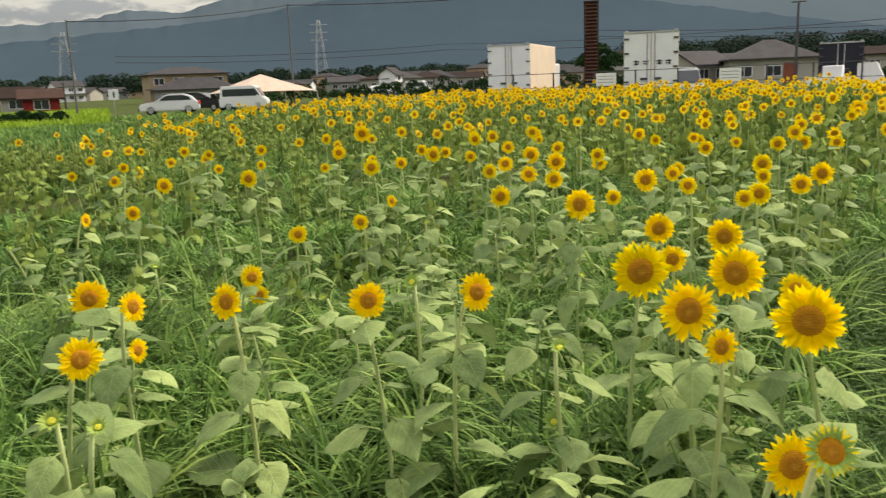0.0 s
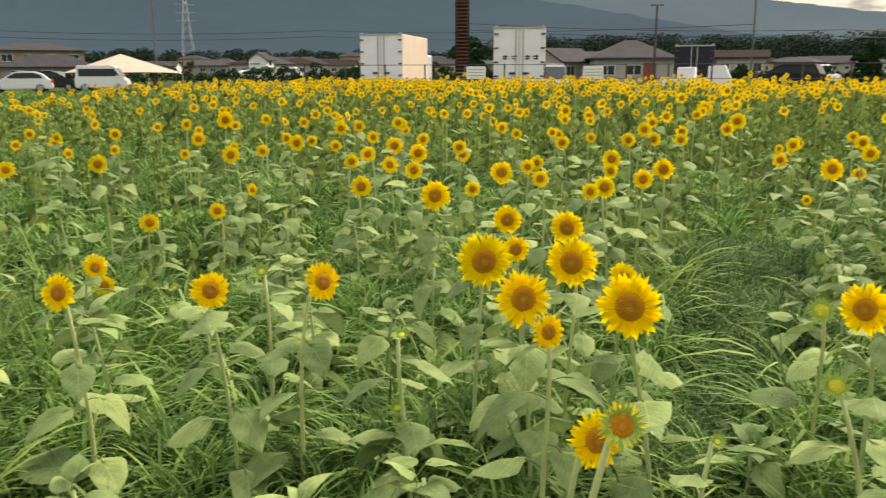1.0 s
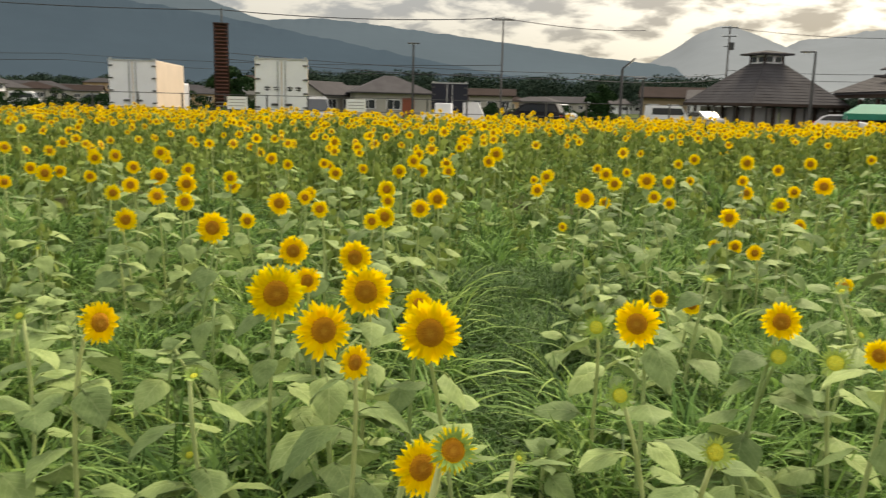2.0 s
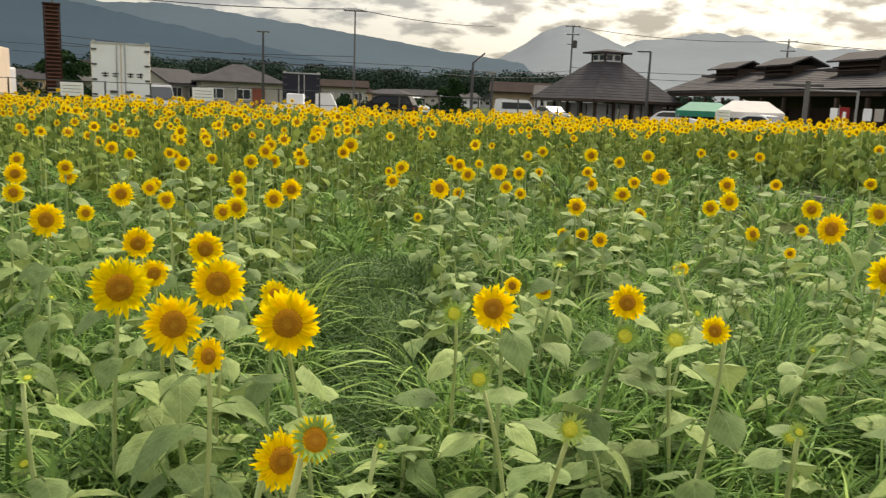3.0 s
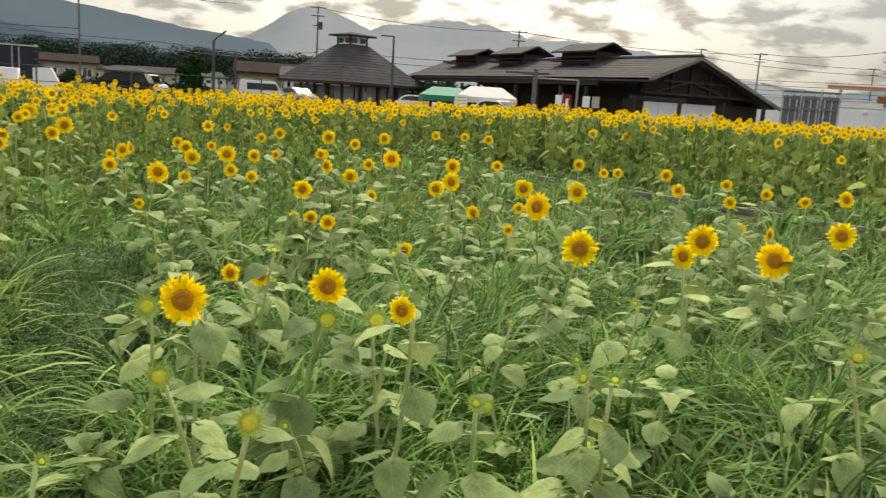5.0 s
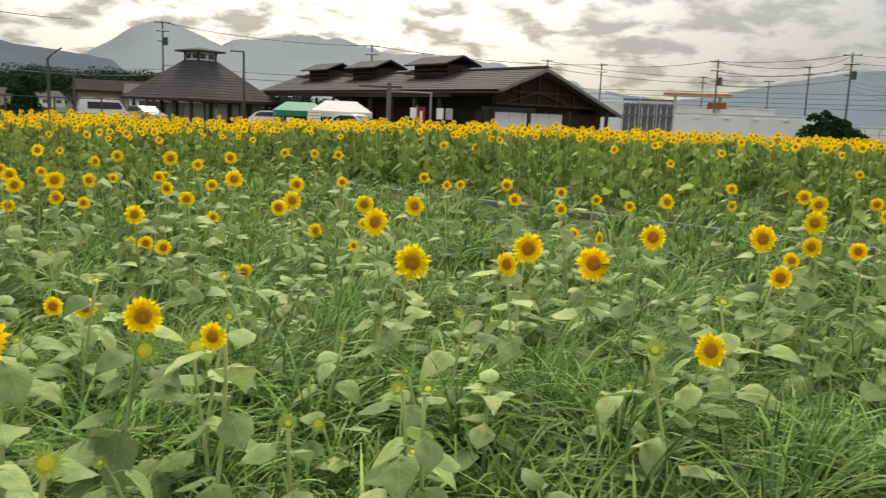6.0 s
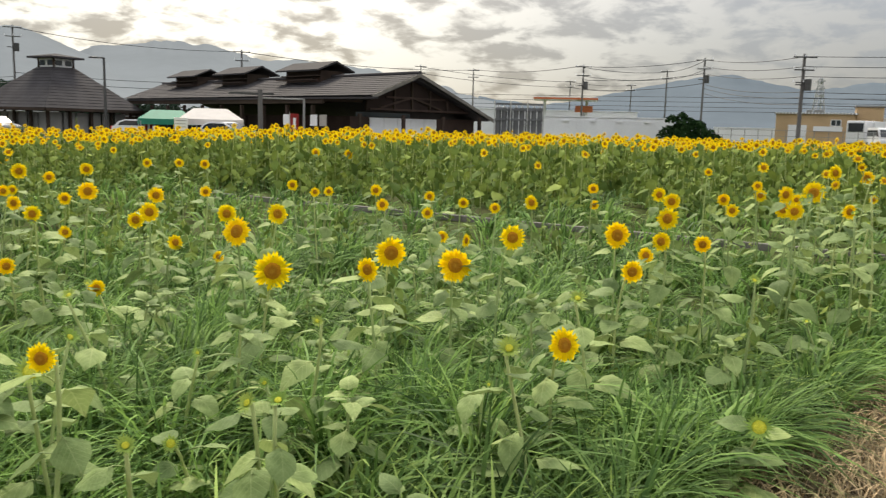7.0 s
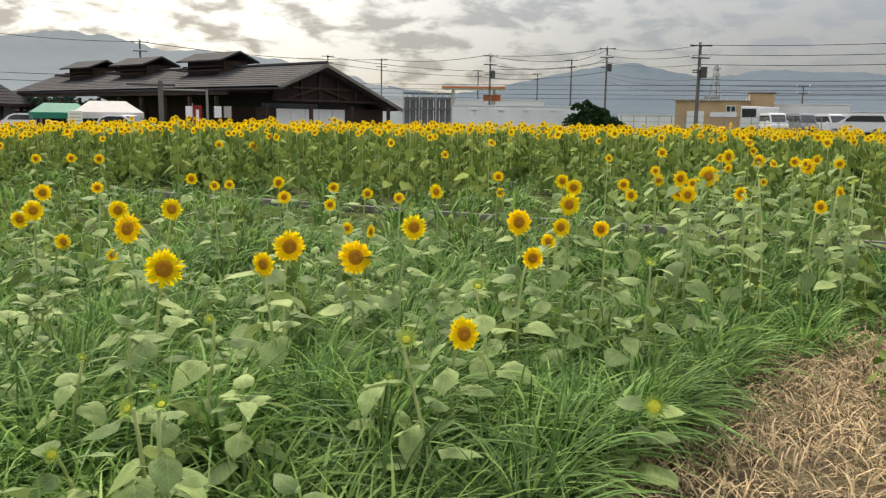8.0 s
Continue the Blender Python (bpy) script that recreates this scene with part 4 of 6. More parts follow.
car(48.2, 52.6, face(48, 52) - 60, "sedan", M["cargrey"], "dark car parked before the pavilion")
car(53.5, 43.5, face(49, 47) - 20, "sedan", M["carwhite"], "white car parked before the pavilion")
car(45.8, 30.2, face(46, 30) - 35, "sedan", M["carwhite"], "white car parked under the white tent")
car(71.0, -17.6, face(64, -15) + 175, "suv", M["carwhite"], "white van parked in the far car park")
for k in range(5):
    car(79.0 + k * 1.4, -12.6 - k * 2.6, face(79, -13) - 70 + 6 * k, "van", M[["carwhite", "cargrey", "carwhite", "carwhite", "cargrey"][k]], ["white", "grey", "white", "white", "grey"][k] + " van in the row of parked vehicles")


car(-4.2, 112.0, face(-3, 75) - 15, "van", M["carwhite"], "white van parked beyond the field fence")
car(2.9, 98.0, face(2, 66) + 170, "suv", M["cargrey"], "grey car parked beyond the field fence")
car(-8.4, 104.0, face(-6, 80) + 20, "sedan", M["carwhite"], "white car parked beyond the tent")


def box_truck(x, y, rz, w, L, ztop, label, box_mat, side_mat, bars=False):
    """Box truck seen from its tail; local -y is the tail."""
    z = float(gz(x, y)) + 0.03
    ob = thing("truck", x, y, z, rz, label, "truck", "parked trucks")
    z0 = 1.0
    bd = part("cargo_box", boxm(0, L / 2, (z0 + ztop) / 2, w, L, ztop - z0, bevel=0.04), side_mat, ob)
    for s in (-1, 1):
        d = part("rear_door", boxm(s * w / 4, -0.03, (z0 + ztop) / 2, w / 2 - 0.05, 0.06, ztop - z0 - 0.14, bevel=0.015), box_mat, ob)
        part("lock_rod", cyl(bmesh.new(), (s * 0.16, -0.09, z0 + 0.1), (s * 0.16, -0.09, ztop - 0.12), 0.028, n=6), M["silver"], d)
        for k in range(4):
            part("hinge", boxm(s * (w / 2 - 0.12), -0.08, z0 + 0.3 + k * (ztop - z0 - 0.6) / 3, 0.2, 0.05, 0.07), M["steel"], d)
        part("door_handle", boxm(s * 0.3, -0.1, z0 + 0.42, 0.3, 0.05, 0.1), M["steel"], d)
        part("tail_light", boxm(s * (w / 2 - 0.25), -0.05, 0.78, 0.42, 0.12, 0.14, bevel=0.02), M["redlamp"], ob)
        part("marker_lamp", boxm(s * (w / 2 - 0.12), -0.05, ztop + 0.03, 0.12, 0.1, 0.07), M["silver"], ob)
    if bars:
        for k, bx in enumerate((-0.62, -0.22, 0.36, 0.72)):
            bm = bmesh.new()
            box(bm, bx, -0.072, 2.16, 0.26, 0.012, 0.045)
            box(bm, bx, -0.072, 2.06, 0.22, 0.012, 0.04)
            box(bm, bx + 0.04 * (k % 2), -0.072, 2.11, 0.05, 0.012, 0.22)
            part("lettering_bar", bm, M["ink"], ob)
    part("edge_rail", boxm(0, -0.05, ztop - 0.03, w, 0.08, 0.07), M["silver"], ob)
    part("chassis", boxm(0, L / 2 + 0.4, 0.82, 0.9, L + 1.5, 0.22), M["steel"], ob)
    part("bumper", boxm(0, 0.1, 0.55, w - 0.2, 0.12, 0.14), M["steel"], ob)
    cabp = part("cab", boxm(0, L + 1.0, 1.45, w - 0.15, 1.7, 2.0, bevel=0.12), M["carwhite"], ob)
    part("windscreen", boxm(0, L + 1.86, 1.85, w - 0.5, 0.04, 0.75), M["glass"], cabp)
    for s in (-1, 1):
        part("mud_flap", boxm(s * (w / 2 - 0.35), 0.7, 0.5, 0.5, 0.03, 0.5), M["rubber"], ob)
        for yy in (1.4, L + 0.9):
            wh = part("wheel", cyl(bmesh.new(), (s * (w / 2 - 0.45), yy, 0.45), (s * (w / 2 - 0.05), yy, 0.45), 0.45, n=18), M["rubber"], ob)
            part("rim", cyl(bmesh.new(), (s * (w / 2 - 0.1), yy, 0.45), (s * (w / 2 - 0.03), yy, 0.45), 0.26, n=14), M["silver"], wh)
    return ob


box_truck(3.2, 43.5, -18.5, 2.3, 6.6, 3.4, "white box truck with cream side parked tail on", M["white"], M["truckside"])
box_truck(8.8, 36.0, -14.5, 2.3, 6.2, 3.42, "white box truck with lettering bars on its doors", M["white"], M["truckside"], True)
box_truck(21.3, 45.2, -26, 2.2, 5.0, 2.85, "navy blue box truck parked tail on", M["navy"], M["navy"])
box_truck(85.5, -13.2, face(85, -13) + 160, 1.8, 3.2, 2.45, "small white box truck in the far car park", M["white"], M["white"])


def pickup(x, y, rz):
    z = float(gz(x, y)) + 0.03
    ob = thing("pickup_truck", x, y, z, rz, "white light pickup truck with pale load on its bed", "truck")
    part("cab", prism(bmesh.new(), [(-1.7, 0.4), (-0.55, 0.4), (-0.55, 1.7), (-1.35, 1.75), (-1.68, 1.05)], -0.7, 0.7), M["carwhite"], ob)
    part("side_window", boxm(-1.0, -0.71, 1.35, 0.65, 0.03, 0.45), M["glass"], ob)
    part("bed", boxm(0.6, 0, 0.75, 2.2, 1.42, 0.12), M["carwhite"], ob)
    for s in (-1, 1):
        part("bed_side", boxm(0.6, s * 0.7, 0.95, 2.2, 0.05, 0.3), M["carwhite"], ob)
    part("tailgate", boxm(1.7, 0, 0.95, 0.05, 1.42, 0.3), M["carwhite"], ob)
    part("load", boxm(0.55, 0, 1.2, 0.9, 1.1, 0.9, bevel=0.06), M["whitewall"], ob, "pale wrapped load")
    wheels(ob, (-1.15, 1.0), 0.72, 0.28, 0.16)


pickup(19.6, 41.0, face(19.6, 41) + 176)


# ---- fence, boards, poles, wires ----
def fence():
    ob = thing("fence", 0, 0, 0, 0, "dark steel post-and-rail fence along the field edge", "fence")
    pts = []
    for a in np.arange(-1, 45.1, 2.75):
        r = 34.6
        pts.append((r * math.sin(radians(a)), r * math.cos(radians(a))))
    for x, y in pts:
        part("post", cyl(bmesh.new(), (x, y, 0), (x, y, 1.85), 0.035, n=6), M["steel"], ob)
    for zz in (1.82, 1.25, 0.7):
        for p, q in zip(pts, pts[1:]):
            part("rail", cyl(bmesh.new(), (*p, zz), (*q, zz), 0.014, n=5), M["steel"], ob)


fence()


def notice_board(x, y, w):
    ob = thing("notice_board", x, y, 0, face(x, y), "blank white notice board on two thin posts", "sign", "notice boards")
    bd = part("board", boxm(0, 0, 1.5, w, 0.03, 0.5, bevel=0.006), M["white"], ob)
    for k in range(3):
        part("line_bar", boxm(0, -0.02, 1.63 - 0.12 * k, w * 0.8, 0.006, 0.022), M["greywall"], bd)
    for s in (-1, 1):
        part("post", cyl(bmesh.new(), (s * w * 0.4, 0.03, 0), (s * w * 0.4, 0.03, 1.72), 0.018, n=6), M["silver"], ob)


for a, w in ((10.8, 0.78), (18.8, 0.8), (53.9, 0.5)):
    notice_board(33.4 * math.sin(radians(a)), 33.4 * math.cos(radians(a)), w)


def road_sign(x, y):
    ob = thing("road_sign", x, y, float(gz(x, y)), face(x, y), "white square sign on a pole by the paddies", "sign")
    part("panel", boxm(0, 0, 1.6, 0.65, 0.04, 0.7, bevel=0.01), M["white"], ob)
    part("mark_bar", boxm(0.02, -0.03, 1.6, 0.1, 0.012, 0.4), M["ink"], ob)
    part("pole", cyl(bmesh.new(), (0, 0.04, 0), (0, 0.04, 2.0), 0.03, n=8), M["silver"], ob)


road_sign(-22.6, 55.4)


def louvre_tower():
    ob = thing("louvred_tower", 6.45, 37.3, 0, -10, "tall rust-brown louvred column sign beside the trucks", "tower")
    part("core", boxm(0, 0, 2.42, 0.5, 0.5, 4.84), M["rust"], ob)
    for s in (-1, 1):
        part("edge_post", boxm(s * 0.29, -0.29, 2.43, 0.06, 0.06, 4.86), M["rust"], ob)
    for k in range(30):
        m = Matrix.Translation((0, -0.28, 0.25 + k * 0.155)) @ Matrix.Rotation(0.5, 4, "X")
        part("slat", boxm(0, 0, 0, 0.56, 0.1, 0.025, m=m), M["concrete"] if k < 9 else M["slat"], ob)
    part("top_plate", boxm(0, 0, 4.87, 0.68, 0.68, 0.05), M["rust"], ob)


louvre_tower()


def utility_pole(x, y, top, arms=2, r=0.14, transformer=False, label="grey concrete utility pole with cross arms and insulators", turn=0.0):
    z = float(gz(x, y))
    ob = thing("utility_pole", x, y, z, face(x, y) + turn, label, "utility pole", "utility poles")
    part("pole", cyl(bmesh.new(), (0, 0, 0), (0, 0, top - z), r, r * 0.65, 10), M["pole"], ob)
    for k in range(arms):
        zz = top - z - 0.25 - 0.9 * k
        arm = part("cross_arm", boxm(0, -0.12, zz, 1.7 - 0.3 * k, 0.09, 0.09), M["steel"], ob)
        for s in (-0.75, 0.0, 0.75):
            part("insulator", cyl(bmesh.new(), (s, -0.12, zz + 0.04), (s, -0.12, zz + 0.24), 0.045, 0.03, 8), M["white"], arm)
    if transformer:
        part("transformer", cyl(bmesh.new(), (0.3, -0.2, top - z - 2.6), (0.3, -0.2, top - z - 1.8), 0.25, n=12), M["steel"], ob)
        part("bracket", boxm(0, -0.1, top - z - 2.2, 1.1, 0.08, 0.08), M["steel"], ob)
    return ob


POLES = {"l": (-26.4, 58.1, 6.9), "two": (-12.9, 68.6, 8.4), "b": (29.8, 54.3, 8.1), "a": (65.4, 68.8, 10.7), "p4": (75.7, 48.7, 9.1), "p5": (107.2, 33.0, 9.5),
         "f2": (112.3, 42.6, 10.4), "p3": (89.0, 15.0, 8.6), "p6": (110.0, 7.9, 9.6), "p1": (90.3, 2.7, 9.4), "p2": (65.2, -5.0, 7.5), "ff": (118.4, -22.1, 6.7), "r": (60.0, -32.0, 8.0), "q": (140.0, 26.0, 10.0), "q2": (150.0, 17.0, 10.0), "s": (10.6, 61.1, 8.0)}
for k, (x, y, t) in POLES.items():
    utility_pole(x, y, t, 0 if k in ("l", "two", "s") else 1 if k == "b" else 2 if k != "p2" else 3, 0.16 if k == "p2" else 0.085 if k in ("two", "b", "s", "l") else 0.13, k in ("a", "p1", "p2", "p3"), turn={"p2": 25}.get(k, 0))


def lamp_post(x, y, top, arm, label):
    z = float(gz(x, y))
    ob = thing("street_lamp", x, y, z, face(x, y), label, "street lamp", "lamp posts")
    part("pole", cyl(bmesh.new(), (0, 0, 0), (0, 0, top - z), 0.13, 0.08, 10), M["steel"], ob)
    h = part("lamp_head", boxm(arm * 0.5, 0, 0, 1.0, 0.28, 0.1, m=Matrix.Translation((0, 0, top - z)) @ Matrix.Rotation(-0.7 if arm > 0 and top < 5 else 0, 4, "Y"), bevel=0.03), M["steel"], ob)
    part("lens", boxm(arm * 0.55, 0, -0.06, 0.6, 0.2, 0.03, m=Matrix.Translation((0, 0, top - z)) @ Matrix.Rotation(-0.7 if arm > 0 and top < 5 else 0, 4, "Y")), M["white"], h)


lamp_post(33.0, 43.9, 4.2, 1, "dark lamp post with a tilted lamp head")
lamp_post(48.9, 42.8, 5.95, -1, "dark lamp post with a flat arm")
lamp_post(26.9, 64.5, 6.6, 0.01, "slim dark pole with a floodlight on top")
lamp_post(-43.0, 92.0, 3.3, 0.3, "slim street lamp by the farm sheds")
lamp_post(39.5, 50.0, 3.9, -0.4, "pale lamp post by the shops")


def wire(p, q, sag, name="overhead_wire", r=0.022):
    cu = bpy.data.curves.new(name, "CURVE")
    cu.dimensions = "3D"
    cu.bevel_depth, cu.bevel_resolution = r, 1
    sp = cu.splines.new("POLY")
    n = 14
    sp.points.add(n)
    for i in range(n + 1):
        t = i / n
        sp.points[i].co = (p[0] + (q[0] - p[0]) * t, p[1] + (q[1] - p[1]) * t, p[2] + (q[2] - p[2]) * t - sag * 4 * t * (1 - t), 1)
    cu.materials.append(M["wire"])
    return tagged(new(name, cu), "black overhead cable strung between utility poles", "cable", "overhead wires")


def span(a, b, drop=0.0, sag=0.5, r=0.022):
    wire((POLES[a][0], POLES[a][1], POLES[a][2] - drop), (POLES[b][0], POLES[b][1], POLES[b][2] - drop), sag, r=r)


span("l", "two", 0.1, 0.35, 0.035)
span("two", "s", 0.1, 0.3, 0.035)
span("s", "b", 0.1, 0.35, 0.035)
wire((29.8, 54.3, 8.0), (52.0, 66.0, 9.2), 0.3, r=0.03)
for d in (0.0, 0.7):
    wire((-40, 100, 6.2 - d), (0, 104, 6.3 - d), 0.5, r=0.035)
    wire((0, 104, 6.3 - d), (29.8, 54.3, 4.6 - d), 0.4, r=0.025)
    wire((10.0, 57.5, 4.75 - d * 0.6), (33.0, 48.9, 4.0 - d * 0.6), 0.25, r=0.022)
    wire((33.0, 48.9, 4.0 - d * 0.6), (65.4, 68.8, 5.6 - d * 0.8), 0.3, r=0.03)
    wire((65.4, 68.8, 6.0 - d), (75.7, 48.7, 5.6 - d), 0.3, r=0.03)
span("a", "p4", 0.2, 0.6, 0.03)
span("p4", "p5", 0.2, 0.6, 0.035)
span("p5", "p3", 0.1, 0.5, 0.035)
for d in (0.2, 1.6, 2.6):
    span("p3", "p1", d, 0.35, 0.03)
for d in (0.2, 0.9, 1.6, 2.7, 3.1, 3.6):
    span("p1", "p2", d, 0.35, 0.026)
    wire((65.2, -5.0, 7.5 - d), (60.0, -32.0, 8.0 - d), 0.4, r=0.024)
for d in (0.3, 1.2):
    span("p3", "p6", d, 0.3, 0.03)
    span("p6", "p1", d, 0.25, 0.03)
    span("f2", "q", d, 0.4, 0.035)
    span("q", "q2", d, 0.3, 0.035)
for zz in (5.0, 5.6, 6.3, 7.0):
    wire((125, 60, zz), (128, -60, zz + 0.3), 0.3, r=0.035)


def pylon(x, y, h, w, label):
    ob = thing("pylon", x, y, 0.4, 20, label, "pylon", "power pylons")
    bm = bmesh.new()
    for sx in (-1, 1):
        for sy in (-1, 1):
            cyl(bm, (sx * w, sy * w, 0), (sx * w * 0.18, sy * w * 0.18, h), 0.18, 0.1, 5)
    part("leg_frame", bm, M["silver"], ob)
    bm = bmesh.new()
    for k in range(9):
        f0, f1 = k / 9, (k + 1) / 9
        a, b = w * (1 - 0.82 * f0), w * (1 - 0.82 * f1)
        for s in (-1, 1):
            cyl(bm, (-a, s * a, h * f0), (b, s * b, h * f1), 0.06, n=4)
            cyl(bm, (a, s * a, h * f0), (-b, s * b, h * f1), 0.06, n=4)
            cyl(bm, (s * a, -a, h * f0), (s * b, b, h * f1), 0.06, n=4)
    part("bracing", bm, M["silver"], ob)
    for k in range(3):
        part("cross_arm", boxm(0, 0, h * (0.72 + 0.11 * k), w * 2.6, 0.3, 0.3), M["silver"], ob)


pylon(-60.4, 395, 32, 3.2, "tall pale lattice power pylon behind the town")
pylon(-167, 363, 29, 4.0, "pale lattice power pylon at the hill foot")
pylon(199, -18, 14, 1.5, "slim lattice radio mast behind the warehouses")


# ---- the works beyond the hall ----
def tank_array():
    ob = thing("tank_rack", 58.5, 14.2, 0.4, face(58.5, 14.2), "row of tall silver gas cylinders in a steel rack", "tanks")
    for i in range(8):
        for j in range(2):
            x = -1.5 + i * 0.43
            t = part("cylinder", cyl(bmesh.new(), (x, j * 0.5, 0.1), (x, j * 0.5, 2.75), 0.19, n=14), M["tankgrey"], ob)
            part("neck", cyl(bmesh.new(), (x, j * 0.5, 2.75), (x, j * 0.5, 2.95), 0.1, 0.05, 10), M["silver"], t)
    for zz in (0.6, 1.9, 2.6, 3.0):
        part("rack_bar", boxm(0, -0.24, zz, 3.5, 0.06, 0.14), M["tankgrey"], ob)
    for s in (-1.75, -0.6, 0.6, 1.75):
        part("rack_post", boxm(s, -0.26, 1.6, 0.08, 0.08, 3.2), M["silver"], ob)


tank_array()


def warehouse(x, y, rz, w, d, h, wall, label, lamps=0, windows=0):
    ob = thing("warehouse", x, y, float(gz(x, y)), rz, label, "warehouse", "warehouses")
    n = max(3, int(w / 1.6))
    wl = part("wall", boxm(0, 0, h / 2, w, d, h), wall, ob)
    for k in range(n):
        part("wall_panel", boxm((k + 0.5) / n * w - w / 2, -d / 2 - 0.03, h / 2, w / n - 0.03, 0.05, h - 0.1), wall, wl)
    part("roof_edge", boxm(0, 0, h + 0.06, w + 0.2, d + 0.2, 0.1), M["whitewall"], ob)
    for k in range(lamps):
        part("wall_lamp", boxm(-w / 2 + (k + 1) * w / (lamps + 1), -d / 2 - 0.12, h - 0.3, 0.5, 0.2, 0.14), M["white"], ob)
    for k in range(windows):
        window(ob, -w / 2 + (k + 0.5) * w / windows, -d / 2 - 0.08, h * 0.55, 1.5, 1.0)
    return ob


warehouse(81.5, 11.2, face(80, 11), 12.5, 6, 2.6, M["whitewall"], "long low white works wall", 4)
warehouse(112, 24.0, face(112, 24), 24, 8, 4.0, M["whitewall"], "white factory hall behind the works wall")
warehouse(114, -2.6, face(114, -3), 8.5, 6, 1.75, M["whitewall"], "low pale shed behind the shrub")
warehouse(120, -34, face(120, -34), 30, 8, 2.5, M["whitewall"], "low white sheds behind the parked vehicles")
warehouse(95.5, -18.5, face(95, -18), 8, 5, 2.9, M["whitewall"], "white flat shed behind the vans")


def workshop():
    """Flat-roofed workshop with a shutter, a high window and a ribbed eave."""
    ob = thing("workshop", 92.5, -8.4, float(gz(92.5, -8.4)), face(92, -8), "beige workshop with a flat ribbed eave and pale shutter", "workshop")
    part("wall", boxm(0, 0, 1.6, 7.2, 6, 3.2), M["beige"], ob)
    roof = part("roof", boxm(0, 0, 3.26, 7.6, 6.4, 0.12), M["greywall"], ob)
    rib = finish("roof_rib", boxm(0, 0, 0, 0.13, 0.12, 0.16), M["white"])
    for k in range(25):
        shared("roof_rib", rib, roof, Matrix.Translation((-3.6 + 0.3 * k, -3.24, 3.26)))
    sh = part("shutter", boxm(-1.55, -3.04, 1.1, 1.7, 0.08, 2.0), M["whitewall"], ob, "pale roller shutter")
    slat = finish("shutter_slat", boxm(0, 0, 0, 1.66, 0.03, 0.17, bevel=0.01), M["whitewall"])
    for k in range(10):
        shared("shutter_slat", slat, sh, Matrix.Translation((-1.55, -3.1, 0.2 + 0.2 * k)))
    window(ob, 1.9, -3.06, 2.35, 0.9, 0.6)
    part("sign_board", boxm(1.2, -3.06, 1.75, 2.6, 0.06, 0.5, bevel=0.01), M["whitewall"], ob, "blank pale board")
    part("stair_tower", boxm(4.9, 0.5, 2.0, 2.4, 4, 4.0), M["beige"], ob)
    part("tower_roof", boxm(4.9, 0.5, 4.07, 2.7, 4.3, 0.14), M["greywall"], ob)
    for x in (-0.6, 0.1, 0.5):
        part("roof_unit", boxm(x, -0.5, 3.5, 0.5, 0.5, 0.36, bevel=0.03), M["greywall"], ob)


workshop()


def mesh_fence():
    """Grey tube fence along the far car park."""
    p, q = Vector((70.7, 3.6, 0)), Vector((68.5, -14.5, 0))
    ob = thing("car_park_fence", p.x, p.y, float(gz(p.x, p.y)), 0, "thin grey tube fence before the parked vehicles", "fence")
    d = q - p
    for k in range(19):
        c = d * (k / 18)
        part("post", cyl(bmesh.new(), c, c + Vector((0, 0, 1.45)), 0.03, n=8), M["greywall"], ob)
    for z in (0.5, 0.95, 1.4):
        part("rail", cyl(bmesh.new(), Vector((0, 0, z)), d + Vector((0, 0, z)), 0.016, n=6), M["greywall"], ob)


mesh_fence()


def station_canopy():
    ob = thing("station_canopy", 98.5, 18.6, 0.4, face(98, 18), "flat white filling-station canopy with an orange-red edge", "canopy")
    part("roof_slab", boxm(0, 0, 4.9, 7.5, 4, 0.35), M["white"], ob)
    part("edge_band", boxm(0, -2.03, 4.9, 7.5, 0.06, 0.22), M["orange"], ob)
    for s in (-2.5, 2.5):
        part("column", cyl(bmesh.new(), (s, 0, 0), (s, 0, 4.75), 0.18, n=10), M["white"], ob)
    sg = thing("orange_sign", 98.6, 16.4, 0.4, face(98, 16), "plain orange-red box sign on a short post", "sign")
    part("panel", boxm(0, 0, 3.75, 2.1, 0.25, 0.75, bevel=0.05), M["orange"], sg)
    part("post", cyl(bmesh.new(), (0, 0, 0), (0, 0, 3.4), 0.09, n=8), M["silver"], sg)


station_canopy()


def shrub(x, y, lumps, count, seed, label, size=0.11):
    ob = thing("shrub", x, y, float(gz(x, y)), 0, label, "shrub")
    q, T = leaf_cloud([c[:3] for c in lumps], [c[3] for c in lumps], count, size, seed)
    cr = new("crown", tri_mesh("crown", q, T, [M["shrub"]], smooth=False))
    cr.parent = ob
    bm = bmesh.new()
    for c in lumps:
        tube(bm, [(0, 0, 0), (c[0] * 0.5, c[1] * 0.5, c[2] * 0.5), (c[0], c[1], c[2])], [0.09, 0.06, 0.03], 6)
    part("trunk", bm, M["darkwood"], ob)


